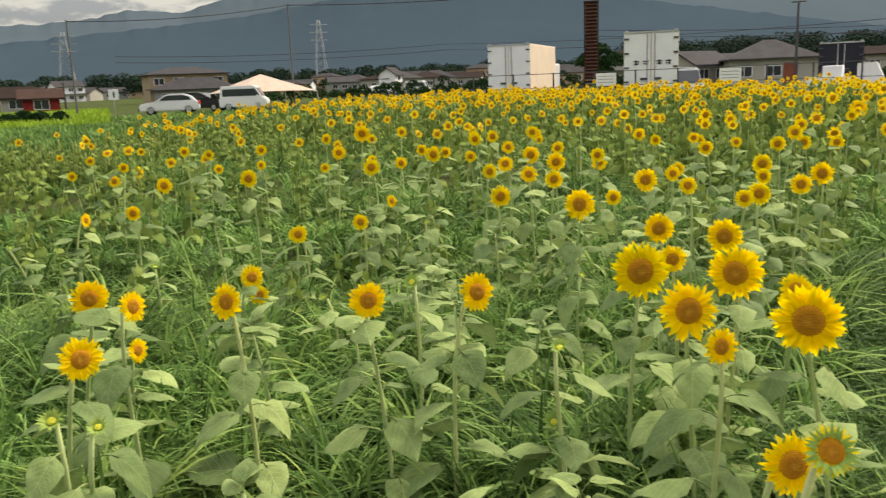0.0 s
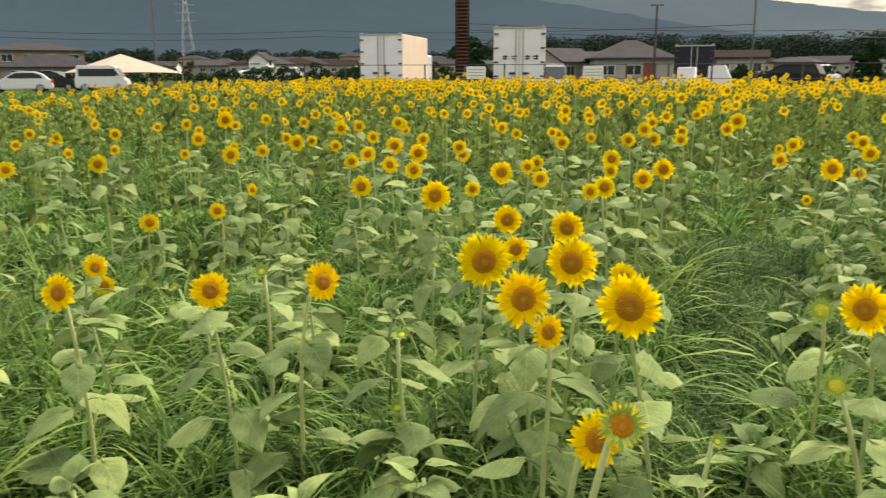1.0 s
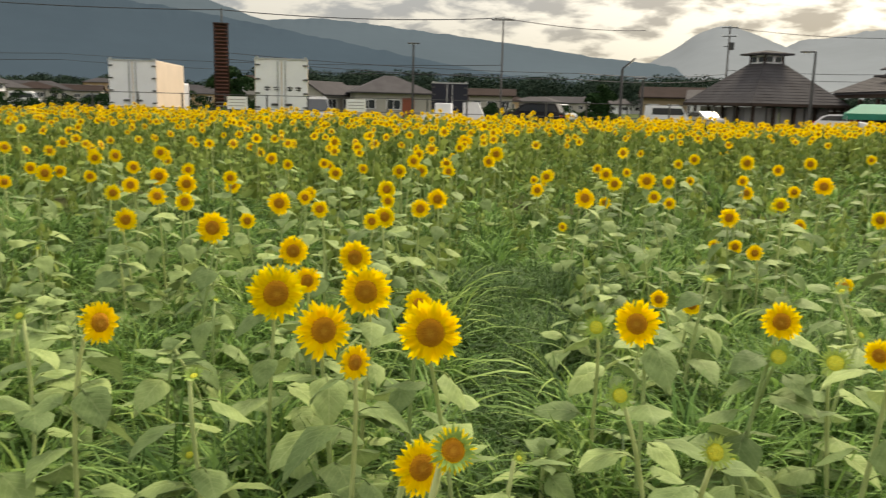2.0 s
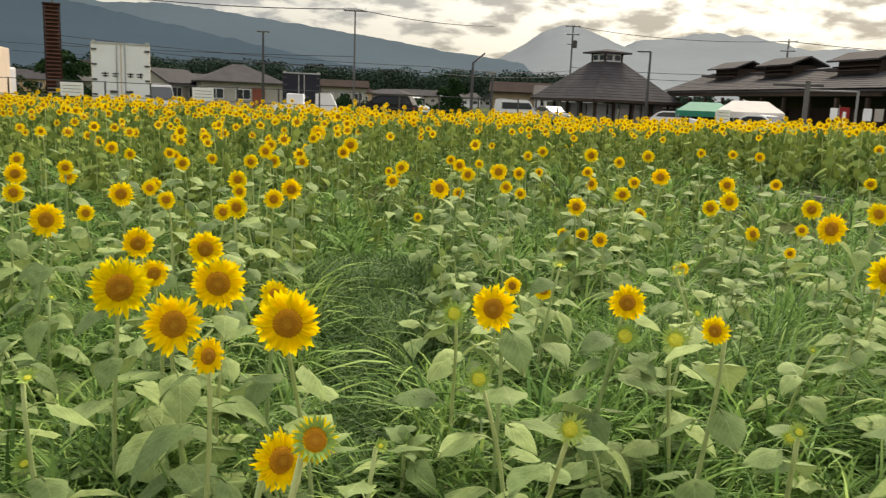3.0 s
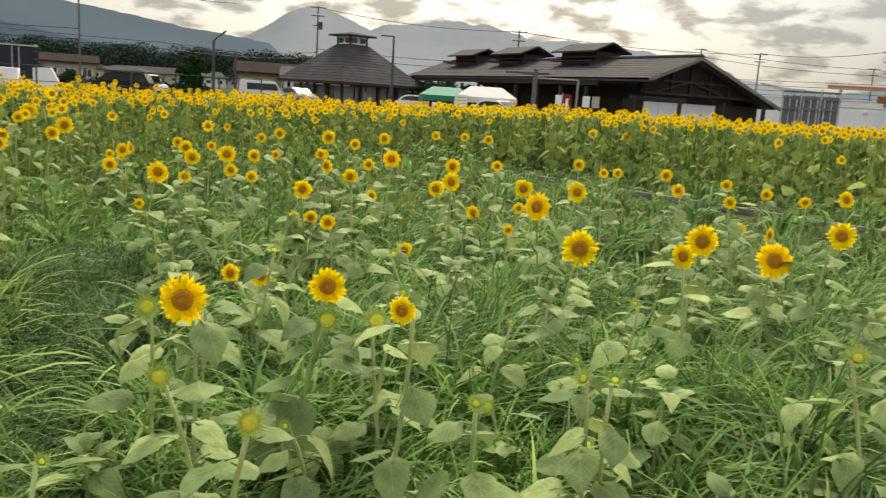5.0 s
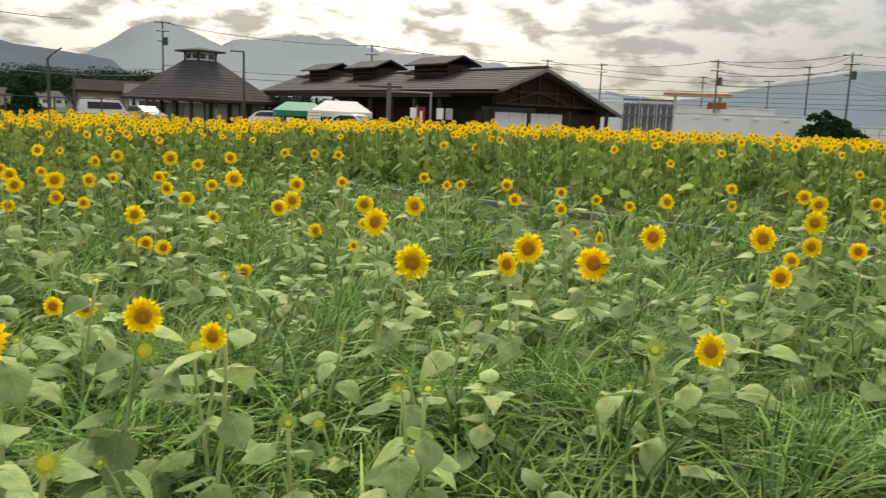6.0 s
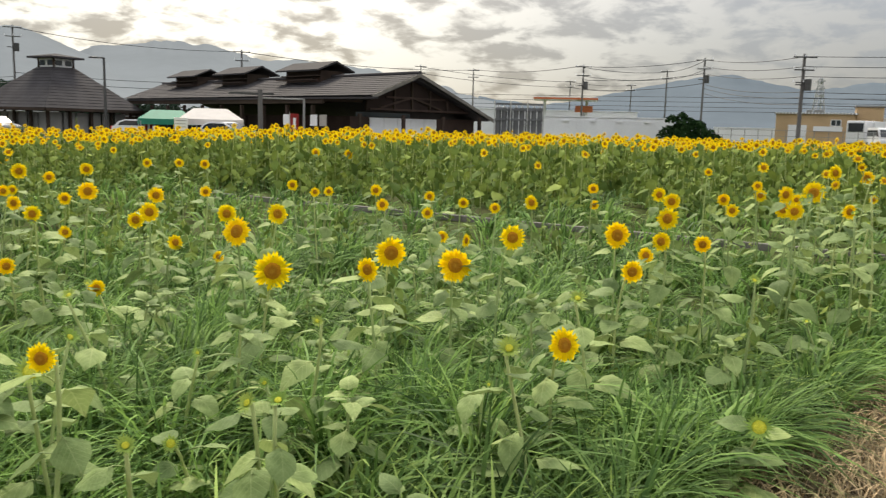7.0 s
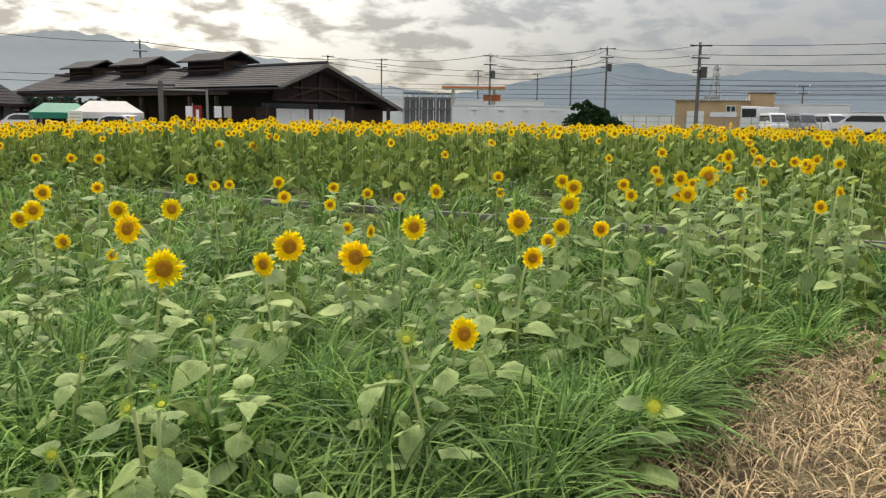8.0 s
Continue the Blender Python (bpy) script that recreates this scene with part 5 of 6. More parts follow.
shrub(55.3, 2.2, [(0, 0.1, 1.9, 0.8), (0.2, 1.1, 1.3, 0.85), (0, -0.9, 1.2, 0.95), (-0.2, 0.3, 1.2, 0.95), (0.1, 1.0, 2.25, 0.45), (0, 0.4, 2.5, 0.35), (0, -1.6, 0.9, 0.75), (0, -0.6, 1.9, 0.5)], 3800, 21, "dark green rounded garden shrub")
shrub(37.5, 52.5, [(0, 0, 1.6, 0.9), (0.6, 0, 2.4, 0.8), (-0.4, 0.2, 2.2, 0.7), (0.2, 0, 3.0, 0.5)], 2600, 22, "dark green small tree by the parked cars")
for k, (a, r) in enumerate(((25.5, 66), (28, 68), (30.5, 66), (33, 70), (35.5, 64), (12, 60), (14, 58))):
    shrub(r * math.sin(radians(a)), r * math.cos(radians(a)), [(0, 0, 0.9, 0.9), (1.0, 0.2, 0.8, 0.8), (-1.0, 0, 0.8, 0.8), (0.3, 0, 1.4, 0.5)], 1200, 30 + k, "overgrown green hedge bush")
for k in range(13):
    a, r = radians(-15 + 2.05 * k), 84 + 5 * math.sin(k * 2.3)
    shrub(r * math.sin(a), r * math.cos(a), [(0, 0, 0.8, 0.9), (1.4, 0.3, 0.7 + 0.3 * (k % 3), 0.8), (-1.4, 0, 0.7, 0.8), (0.4, 0, 1.1 + 0.25 * (k % 4), 0.6)], 900, 60 + k, "dark overgrown hedge bush before the town")
shrub(9.6, 52.0, [(0, 0, 1.5, 1.1), (0.8, 0, 2.4, 0.9), (-0.7, 0, 2.5, 0.9), (0, 0.4, 3.1, 0.7)], 3000, 41, "tall green bush between the trucks")
shrub(-24.5, 47.0, [(0, 0, 0.5, 0.6), (1.0, 0, 0.5, 0.5), (2.0, 0.2, 0.45, 0.5), (-1, 0, 0.4, 0.5)], 1500, 42, "low dark bush at the paddy edge")


# ---- sunflowers: shared meshes ----
rs = random.Random(7)


def petal_ring(n, seed, r0=0.38, layers=2, length=0.62, width=0.205):
    """Pointed, slightly cupped petals round a disc of radius r0; unit radius in all."""
    r = random.Random(seed)
    V, T = [], []
    for lay in range(layers):
        for i in range(n):
            a = 2 * math.pi * (i + 0.5 * lay + r.uniform(-0.28, 0.28)) / n
            ln = length * r.uniform(0.72, 1.12) * (1 - 0.06 * lay)
            w = width * r.uniform(0.75, 1.15)
            tilt = r.uniform(-0.10, 0.20) + 0.10 * lay
            twist = r.uniform(-0.3, 0.3)
            ca, sa = math.cos(a), math.sin(a)
            b = len(V)
            for s, ww in ((0, 0.6), (0.4, 1.0), (0.74, 0.78), (1.0, 0.05)):
                rad = r0 * 0.9 + ln * s
                z = -0.03 * lay + math.sin(tilt) * ln * s - 0.10 * s * s * r.uniform(0.2, 1.6)
                for k in (-1, 0, 1):
                    off = k * w * ww * 0.5
                    zz = z + (0.035 if k else -0.01) * ww + k * twist * w * 0.3 * s
                    V.append((ca * rad - sa * off, sa * rad + ca * off, zz))
            for s in range(3):
                for k in range(2):
                    p = b + s * 3 + k
                    T += [(p, p + 3, p + 4), (p, p + 4, p + 1)]
    return V, T


def dome(r, h, rings=6, n=20, z=0.0, jitter=0.0, seed=0):
    rr = random.Random(seed)
    V, T = [(0, 0, z + h * 0.72)], []
    for i in range(1, rings + 1):
        f = i / rings
        for k in range(n):
            a = 2 * math.pi * (k + 0.5 * (i % 2)) / n
            zz = z + h * (1 - f ** 3) * (0.72 + 0.28 * math.sin(min(1, f * 1.5) * math.pi / 2)) + rr.uniform(-jitter, jitter)
            V.append((r * f * math.cos(a), r * f * math.sin(a), zz))
    for k in range(n):
        T.append((0, 1 + k, 1 + (k + 1) % n))
    for i in range(rings - 1):
        p, q = 1 + i * n, 1 + (i + 1) * n
        for k in range(n):
            T += [(p + k, q + k, q + (k + 1) % n), (p + k, q + (k + 1) % n, p + (k + 1) % n)]
    return V, T


def calyx(seed, spread=0.62, n=18, up=-0.05, tip=0.22):
    """Green back of the head; its rim runs out into a ring of pointed sepals."""
    r = random.Random(seed)
    V, T = dome(0.42, -0.26, 4, n, -0.02)
    V, T = list(V), list(T)
    rim = 1 + 3 * n
    for i in range(n):
        p, q = rim + i, rim + (i + 1) % n
        a = math.atan2(V[p][1] + V[q][1], V[p][0] + V[q][0]) + r.uniform(-0.06, 0.06)
        l, w, b = spread * r.uniform(0.8, 1.15), 0.085, len(V)
        ca, sa = math.cos(a), math.sin(a)
        for rad, o, z in ((l, -w, up), (l, w, up), (l + tip, 0, up + tip * r.uniform(-0.6, 0.7))):
            V.append((ca * rad - sa * o, sa * rad + ca * o, z))
        T += [(p, b, b + 1), (p, b + 1, q), (b, b + 2, b + 1)]
    return V, T


def leaf_shape(seed, stations=7, cols=2):
    """Heart-shaped toothed leaf on a curved stalk, along +x; unit length."""
    r = random.Random(seed)
    V, T = [], []
    st = [(0, 0, 0), (0.13, 0, 0.09), (0.27, 0, 0.14), (0.40, 0, 0.13)]
    for x, y, z in st:
        for k in range(3):
            a = 2 * math.pi * k / 3
            V.append((x, 0.014 * math.cos(a), z + 0.014 * math.sin(a)))
    for i in range(3):
        for k in range(3):
            p, q = i * 3 + k, i * 3 + (k + 1) % 3
            T += [(p, p + 3, q + 3), (p, q + 3, q)]
    droop, cup, sway = r.uniform(0.4, 1.35), r.uniform(-0.1, 0.38), r.uniform(-0.12, 0.12)
    prof = [0.0, 0.27, 0.33, 0.30, 0.22, 0.115, 0.0] if stations == 7 else [0.0, 0.35, 0.26, 0.0]
    b0 = len(V)
    nc = 2 * cols + 1
    for i in range(stations):
        f = i / (stations - 1)
        w = prof[i] * r.uniform(0.93, 1.07)
        for c in range(-cols, cols + 1):
            e = c / cols
            back = -0.13 * abs(e) ** 1.5 * (1 - f) if i < 3 else 0
            x = 0.38 + f * 0.66 + back
            z = 0.13 - droop * (0.35 * f + 0.65 * f * f) * 0.5 + cup * abs(e) * w * 1.2 - 0.25 * e * e * w + 0.022 * math.sin(i * 2.3 + c * 1.7) * abs(e) + r.uniform(-0.014, 0.014)
            V.append((x, e * w + sway * f * f, z))
    for i in range(stations - 1):
        for c in range(nc - 1):
            p = b0 + i * nc + c
            T += [(p, p + nc, p + nc + 1), (p, p + nc + 1, p + 1)]
    return V, T


PETALS = [tri_mesh("petals", *petal_ring(n, s), [M["petal"]]) for s, n in enumerate((25, 28, 24, 27, 26, 23))]
DISC = tri_mesh("disc", *dome(0.435, 0.12, 7, 22, 0.0, 0.006), [M["disc"]])
CALYX = [tri_mesh("flower_head", *calyx(s), [M["sepal"]]) for s in range(3)]
BUDC = [tri_mesh("bud_head", *calyx(20 + s, 0.54, 22, 0.14, 0.38), [M["sepal"]]) for s in range(3)]
BUDD = tri_mesh("bud_disc", *dome(0.46, 0.13, 7, 22, 0.0, 0.03), [M["bud_disc"]])
BUDP = tri_mesh("opening_petals", *petal_ring(22, 55, 0.40, 2, 0.52, 0.13), [M["petal"]])
LEAVES = [tri_mesh("leaf", *leaf_shape(s), [M["leaf"]]) for s in range(10)]


def plant(x, y, z, lean_to, leaves, leaf_len, name, label, group):
    """Root, stem and leaves up to the neck at x, y, z."""
    bx, by = x + rs.uniform(-0.09, 0.09) + lean_to[0] * -0.05, y + rs.uniform(-0.09, 0.09) + lean_to[1] * -0.05
    ob = thing(name, bx, by, 0, 0, label, "sunflower", group)
    hx, hy = x - bx, y - by
    pts, rad = [], []
    wob = (rs.uniform(-0.02, 0.02), rs.uniform(-0.02, 0.02))
    for i in range(8):
        f = i / 7
        e = f ** 2.2
        pts.append((hx * e + wob[0] * math.sin(f * 5) - lean_to[0] * 0.03 * math.sin(f * math.pi), hy * e + wob[1] * math.sin(f * 4 + 1) - lean_to[1] * 0.03 * math.sin(f * math.pi), z * f))
        rad.append(0.0096 - 0.0032 * f)
    part("stem", tube(bmesh.new(), pts, rad, 7), M["stem"], ob, smooth=True)
    a = rs.uniform(0, 6.28)
    for k in range(leaves):
        f = 0.22 + 0.70 * (k + rs.uniform(-0.2, 0.2)) / max(1, leaves - 1)
        f = min(0.94, max(0.15, f))
        i = min(6, int(f * 7))
        p = Vector(pts[i]).lerp(Vector(pts[i + 1]), f * 7 - i)
        a += 2.4 + rs.uniform(-0.35, 0.35)
        size = leaf_len * (1.15 - 0.62 * max(0, f - 0.35)) * rs.uniform(0.75, 1.15)
        m = Matrix.Translation(p) @ Euler((rs.uniform(-0.4, 0.4), rs.uniform(-0.5, 0.4), a)).to_matrix().to_4x4() @ Matrix.Scale(size, 4)
        shared("leaf", LEAVES[rs.randrange(10)], ob, m)
    return ob, Vector((hx, hy, z))


def facing(x, y, turn, up):
    a = math.atan2(-0.35 - y, 0.2 - x) + radians(turn)
    return Vector((math.cos(a) * math.cos(up), math.sin(a) * math.cos(up), math.sin(up)))


def bloom(x, y, z, d, turn, up=None, leaves=10):
    n = facing(x, y, turn, radians(rs.uniform(0, 16)) if up is None else radians(up))
    tall = "tall" if z > 1.1 else "short" if z < 0.75 else ""
    side = "side-on" if abs(turn) > 27 else "open"
    big = "large" if d > 0.17 else "small" if d < 0.12 else "mid-sized"
    ob, top = plant(x - n.x * 0.035, y - n.y * 0.035, max(z - 0.01, 0.2), (n.x, n.y), leaves, 0.21, "sunflower",
                    (tall + " sunflower").strip() + " with one " + big + " " + side + " yellow bloom among grass", "sunflowers of the field")
    q = n.to_track_quat("Z", "Y").to_matrix().to_4x4()
    m = Matrix.Translation(top + Vector(n) * 0.03) @ q @ Matrix.Rotation(rs.uniform(0, 6.28), 4, "Z") @ Matrix.Scale(d / 2 / 0.95, 4)
    hd = shared("flower_head", CALYX[rs.randrange(3)], ob, m)
    shared("petals", PETALS[rs.randrange(6)], hd, Matrix())
    shared("disc", DISC, hd, Matrix.Diagonal((1, 1, 1, 1)))
    return ob


def bud(x, y, z, d, kind, leaves=9):
    n = facing(x, y, rs.uniform(-50, 50) if kind == 0 else rs.uniform(-20, 20), radians(rs.uniform(30, 70) if kind == 0 else rs.uniform(12, 35)))
    what = ("closed green bud", "yellow-green opening bud", "half-open yellow bloom")[kind]
    ob, top = plant(x, y, max(z - 0.02, 0.2), (n.x, n.y), leaves, 0.205, "sunflower", "young sunflower with a " + what + " and broad leaves", "budding sunflowers")
    q = n.to_track_quat("Z", "Y").to_matrix().to_4x4()
    m = Matrix.Translation(top + n * 0.02) @ q @ Matrix.Rotation(rs.uniform(0, 6.28), 4, "Z") @ Matrix.Scale(d / 2 / 0.80, 4)
    hd = shared("bud_head", BUDC[rs.randrange(3)], ob, m)
    if kind == 2:
        shared("petals", BUDP, hd, Matrix())
        shared("disc", DISC, hd, Matrix())
    else:
        shared("bud_disc", BUDD, hd, Matrix.Scale((0.6, 0.92)[kind], 4))
    return ob


# ---- each bloom that stands near the walk ----
bloom(-1.25, 2.56, 0.97, 0.137, 8); bloom(-1.04, 2.42, 0.97, 0.112, 40); bloom(-0.98, 1.89, 0.97, 0.123, 15)
bloom(-1.31, 3.07, 0.61, 0.112, 45); bloom(-0.74, 2.43, 0.97, 0.125, -35); bloom(-0.99, 3.78, 0.74, 0.128, 20)
bloom(-1.01, 3.97, 0.60, 0.110, 5); bloom(-0.26, 2.39, 0.97, 0.130, 12); bloom(0.10, 2.45, 0.97, 0.139, 30)
bloom(-1.59, 6.25, 0.97, 0.148, -4); bloom(-0.98, 4.98, 0.73, 0.126, -1); bloom(-2.54, 6.24, 0.73, 0.126, -14)
bloom(-2.94, 6.29, 0.68, 0.120, 50); bloom(-0.64, 5.56, 0.70, 0.122, 2); bloom(-0.50, 6.79, 0.67, 0.118, 40)
bloom(0.72, 4.26, 0.97, 0.177, -13); bloom(0.37, 5.63, 0.84, 0.163, 14); bloom(1.31, 5.22, 0.97, 0.163, -4)
bloom(0.96, 3.48, 0.97, 0.144, 4); bloom(0.85, 2.84, 0.97, 0.115, 9); bloom(0.69, 2.67, 0.97, 0.218, 12)
bloom(0.71, 2.14, 0.97, 0.183, 14); bloom(1.18, 3.25, 0.97, 0.158, -11); bloom(1.00, 2.59, 0.97, 0.198, -12)
bloom(0.70, 1.81, 0.97, 0.101, 30); bloom(1.10, 2.32, 0.97, 0.109, 15); bloom(0.99, 1.98, 0.98, 0.200, -8)
bloom(0.63, 1.20, 0.95, 0.121, 20); bloom(1.23, 5.90, 0.76, 0.130, -20); bloom(-0.66, 6.74, 0.97, 0.155, -9)
bloom(-0.42, 7.04, 0.97, 0.121, 17); bloom(-2.77, 9.56, 0.74, 0.127, 20); bloom(1.48, 4.84, 0.97, 0.117, -7)
bloom(1.56, 5.48, 0.97, 0.115, 9); bloom(1.77, 4.44, 0.97, 0.138, -15); bloom(1.62, 4.25, 0.97, 0.106, -2)
bloom(2.08, 5.20, 0.97, 0.113, -19); bloom(2.35, 5.93, 0.97, 0.155, -1); bloom(2.13, 4.73, 0.97, 0.134, -10)
bloom(2.48, 5.23, 0.97, 0.158, 1); bloom(3.60, 7.43, 0.97, 0.141, 1); bloom(2.39, 7.43, 0.97, 0.144, 4)
bloom(1.33, 7.12, 0.97, 0.134, -5); bloom(0.90, 6.66, 0.97, 0.164, -4); bloom(0.73, 5.45, 0.97, 0.135, -17)
bloom(0.59, 5.78, 0.97, 0.134, 10); bloom(0.76, 7.37, 0.97, 0.169, 8); bloom(0.47, 6.59, 0.97, 0.142, -12)
bloom(0.32, 6.11, 0.97, 0.123, 13); bloom(-0.15, 7.84, 0.97, 0.168, 16); bloom(-1.16, 8.44, 0.97, 0.158, 10)
bloom(-1.27, 11.79, 0.97, 0.251, -2); bloom(3.10, 7.55, 0.97, 0.151, -13); bloom(6.77, 13.49, 0.97, 0.297, 9)
bloom(-3.15, 7.67, 0.97, 0.106, -7); bloom(-3.88, 8.60, 0.97, 0.107, -15); bloom(-2.18, 9.29, 0.97, 0.135, -2)
bloom(-1.49, 9.54, 0.71, 0.124, -1); bloom(-3.15, 9.51, 0.97, 0.128, -6); bloom(-2.68, 8.91, 0.97, 0.119, 7)
bloom(2.82, 7.85, 0.97, 0.119, 20); bloom(2.63, 8.63, 0.97, 0.128, -3); bloom(2.20, 8.53, 0.97, 0.125, 11)
bloom(0.32, 9.78, 0.97, 0.167, 3); bloom(0.55, 10.06, 0.97, 0.171, 19); bloom(0.62, 8.31, 0.97, 0.142, 8)
bloom(1.11, 10.28, 0.97, 0.161, 4); bloom(4.26, 4.16, 0.91, 0.144, -13); bloom(5.08, 6.10, 0.97, 0.180, -2)
bloom(4.57, 5.92, 0.97, 0.148, 15); bloom(3.81, 5.28, 0.93, 0.176, 16); bloom(4.86, 6.45, 0.73, 0.126, 3)
bloom(4.22, 4.93, 0.97, 0.111, 9); bloom(5.39, 6.12, 0.74, 0.127, 0); bloom(4.38, 6.45, 0.50, 0.100, 18)
bloom(5.03, 5.09, 0.52, 0.102, -6); bloom(4.52, 4.34, 0.66, 0.116, 9); bloom(4.37, 4.00, 0.68, 0.119, 7)
bloom(1.69, 1.90, 0.96, 0.160, -17); bloom(2.99, 3.34, 0.61, 0.111, -20); bloom(2.93, 3.01, 0.66, 0.117, -19)
bloom(2.15, 1.73, 0.97, 0.134, 4); bloom(4.37, 3.26, 0.60, 0.109, -14); bloom(5.75, 4.10, 0.85, 0.149, -12)
bloom(6.50, 5.28, 0.97, 0.189, -2); bloom(4.85, 4.26, 0.97, 0.128, -13); bloom(5.81, 4.90, 0.68, 0.118, 11)
bloom(5.52, 7.53, 0.97, 0.119, 13); bloom(5.63, 9.09, 0.69, 0.121, -17); bloom(5.68, 8.89, 0.68, 0.119, 19)
bloom(5.61, 10.12, 0.97, 0.228, -1); bloom(7.74, 6.99, 0.97, 0.147, 12); bloom(6.12, 5.92, 0.97, 0.120, -4)
bloom(9.21, 7.81, 0.97, 0.186, -2); bloom(8.36, 8.10, 0.97, 0.213, 15); bloom(1.94, 1.22, 1.03, 0.087, -25)
bloom(3.98, 1.74, 0.90, 0.203, 4); bloom(4.87, 2.55, 0.95, 0.202, -30); bloom(5.23, 2.45, 1.04, 0.153, 20)
bloom(5.60, 3.12, 0.97, 0.153, -13); bloom(6.50, 3.71, 0.67, 0.116, 4); bloom(5.39, 3.43, 0.75, 0.126, 30)
bloom(5.37, 3.65, 0.97, 0.155, 14); bloom(6.56, 4.54, 0.97, 0.157, -9); bloom(6.16, 3.59, 0.52, 0.101, -15)
bloom(7.17, 4.43, 0.97, 0.118, -8); bloom(7.76, 3.52, 0.97, 0.107, 20); bloom(8.52, 4.22, 0.97, 0.133, -11)
bloom(11.56, 7.58, 0.97, 0.174, -18); bloom(11.12, 8.36, 0.97, 0.156, 2); bloom(8.06, 8.79, 0.97, 0.167, 10)
bloom(11.50, 8.03, 0.97, 0.157, 4); bloom(4.49, 1.28, 0.96, 0.186, 14); bloom(3.90, 1.16, 0.97, 0.129, -30)
bloom(4.53, 0.91, 0.91, 0.196, 20); bloom(6.85, 1.58, 0.72, 0.126, 60); bloom(4.97, 0.70, 1.03, 0.156, 15)
bloom(7.41, 2.00, 0.65, 0.116, -2); bloom(5.89, 0.20, 0.97, 0.191, 25); bloom(7.87, 0.01, 0.90, 0.213, -20)
bloom(5.71, -0.10, 0.97, 0.130, -17); bloom(6.65, 0.07, 0.73, 0.126, 14); bloom(5.05, 0.00, 0.87, 0.136, 19)
bloom(3.66, 0.12, 0.76, 0.153, 35); bloom(5.74, -0.36, 0.97, 0.115, 12); bloom(7.20, 1.44, 0.97, 0.100, -3)
bloom(7.56, 1.85, 0.97, 0.107, -9); bloom(7.93, 1.28, 0.97, 0.153, 30); bloom(8.02, 2.36, 0.97, 0.115, -10)
bloom(6.92, 2.40, 0.97, 0.121, -11); bloom(8.37, 3.11, 0.97, 0.136, -9); bloom(7.91, 3.44, 0.97, 0.107, -4)
bloom(6.49, 1.81, 0.97, 0.102, -7); bloom(10.20, 1.05, 0.97, 0.140, 8); bloom(9.80, 0.24, 0.97, 0.173, 19)
bloom(8.96, 0.05, 0.97, 0.182, -5); bloom(9.59, -0.45, 0.97, 0.143, -8); bloom(18.02, 9.01, 0.97, 0.224, 11)
bloom(17.80, 8.02, 0.97, 0.244, 15); bloom(11.42, -1.50, 0.97, 0.294, -8); bloom(8.71, -1.00, 0.97, 0.187, -14)
bloom(8.28, -0.54, 0.97, 0.133, 19); bloom(10.50, -0.85, 0.97, 0.155, -19); bloom(8.89, -1.60, 0.97, 0.156, 40)
bloom(13.22, -1.93, 1.16, 0.234, 40); bloom(16.27, -2.78, 0.97, 0.268, 12); bloom(14.62, -3.31, 0.97, 0.283, 30)
bloom(10.53, 1.08, 0.75, 0.129, -20)
bud(0.60, 1.02, 1.08, 0.078, 2); bud(-0.15, 3.13, 0.85, 0.080, 0); bud(0.34, 2.21, 0.85, 0.060, 0)
bud(-1.02, 1.78, 0.85, 0.065, 0); bud(-0.88, 1.73, 0.85, 0.053, 0); bud(0.33, 2.28, 0.58, 0.067, 0)
bud(1.81, 2.29, 0.85, 0.095, 1); bud(1.42, 1.25, 0.85, 0.082, 1); bud(2.30, 1.63, 0.85, 0.103, 1)
bud(1.45, 1.65, 0.85, 0.080, 1); bud(1.92, 0.93, 0.85, 0.054, 0); bud(2.32, 0.81, 0.85, 0.068, 0)
bud(2.67, 1.84, 0.85, 0.071, 0); bud(5.56, 4.98, 0.85, 0.137, 1); bud(2.36, 0.74, 0.85, 0.063, 0)
bud(2.69, 1.39, 0.50, 0.063, 1); bud(3.24, 0.26, 0.85, 0.088, 0); bud(4.26, 0.18, 0.85, 0.086, 0)
bud(2.81, 2.77, 0.85, 0.075, 0); bud(2.18, 1.76, 0.85, 0.096, 1); bud(3.25, 2.38, 0.85, 0.069, 0)
bud(2.65, 0.95, 0.49, 0.062, 0); bud(3.30, 1.12, 0.85, 0.053, 0); bud(3.80, -0.68, 0.48, 0.110, 1)
bud(5.22, -0.66, 0.85, 0.075, 0)


# ---- leafy plants without blooms, and the next rows of the field ----
TAKEN = [(o.location.x, o.location.y) for o in scene.collection.objects if o.name.startswith("sunflower")]


def free(x, y, d):
    return all((x - a) ** 2 + (y - b) ** 2 > d * d for a, b in TAKEN)


def path_edge(x):
    """Where the grass ends and the mown path begins."""
    return np.interp(x, [1.6, 2.0, 3.0, 3.9, 4.3, 4.9, 5.9, 6.7, 7.4, 9.0, 12.0], [0.6, 0.36, -0.2, -0.5, -0.62, -0.92, -1.38, -2.2, -2.75, -3.7, -5.2])


def straw_side(x, y):
    """True on the mown straw path at the field's corner."""
    return y < path_edge(x)


def dip(x, y):
    """A long dip in the field where only fine dark grass grows, its colour darkened for shade too."""
    a, r = np.degrees(np.arctan2(x, y)), np.hypot(x, y)
    return (a > 27) & (a < 36) & (r > 2.7) & (r < 7.2)


def hollow(x, y):
    """True where only grass grows: the dip, and patches by chance."""
    r = math.hypot(x, y)
    return bool(dip(x, y)) or noise.noise(Vector((x * 0.42, y * 0.42, 11.0))) < (-0.06 if r < 13 else -0.3)


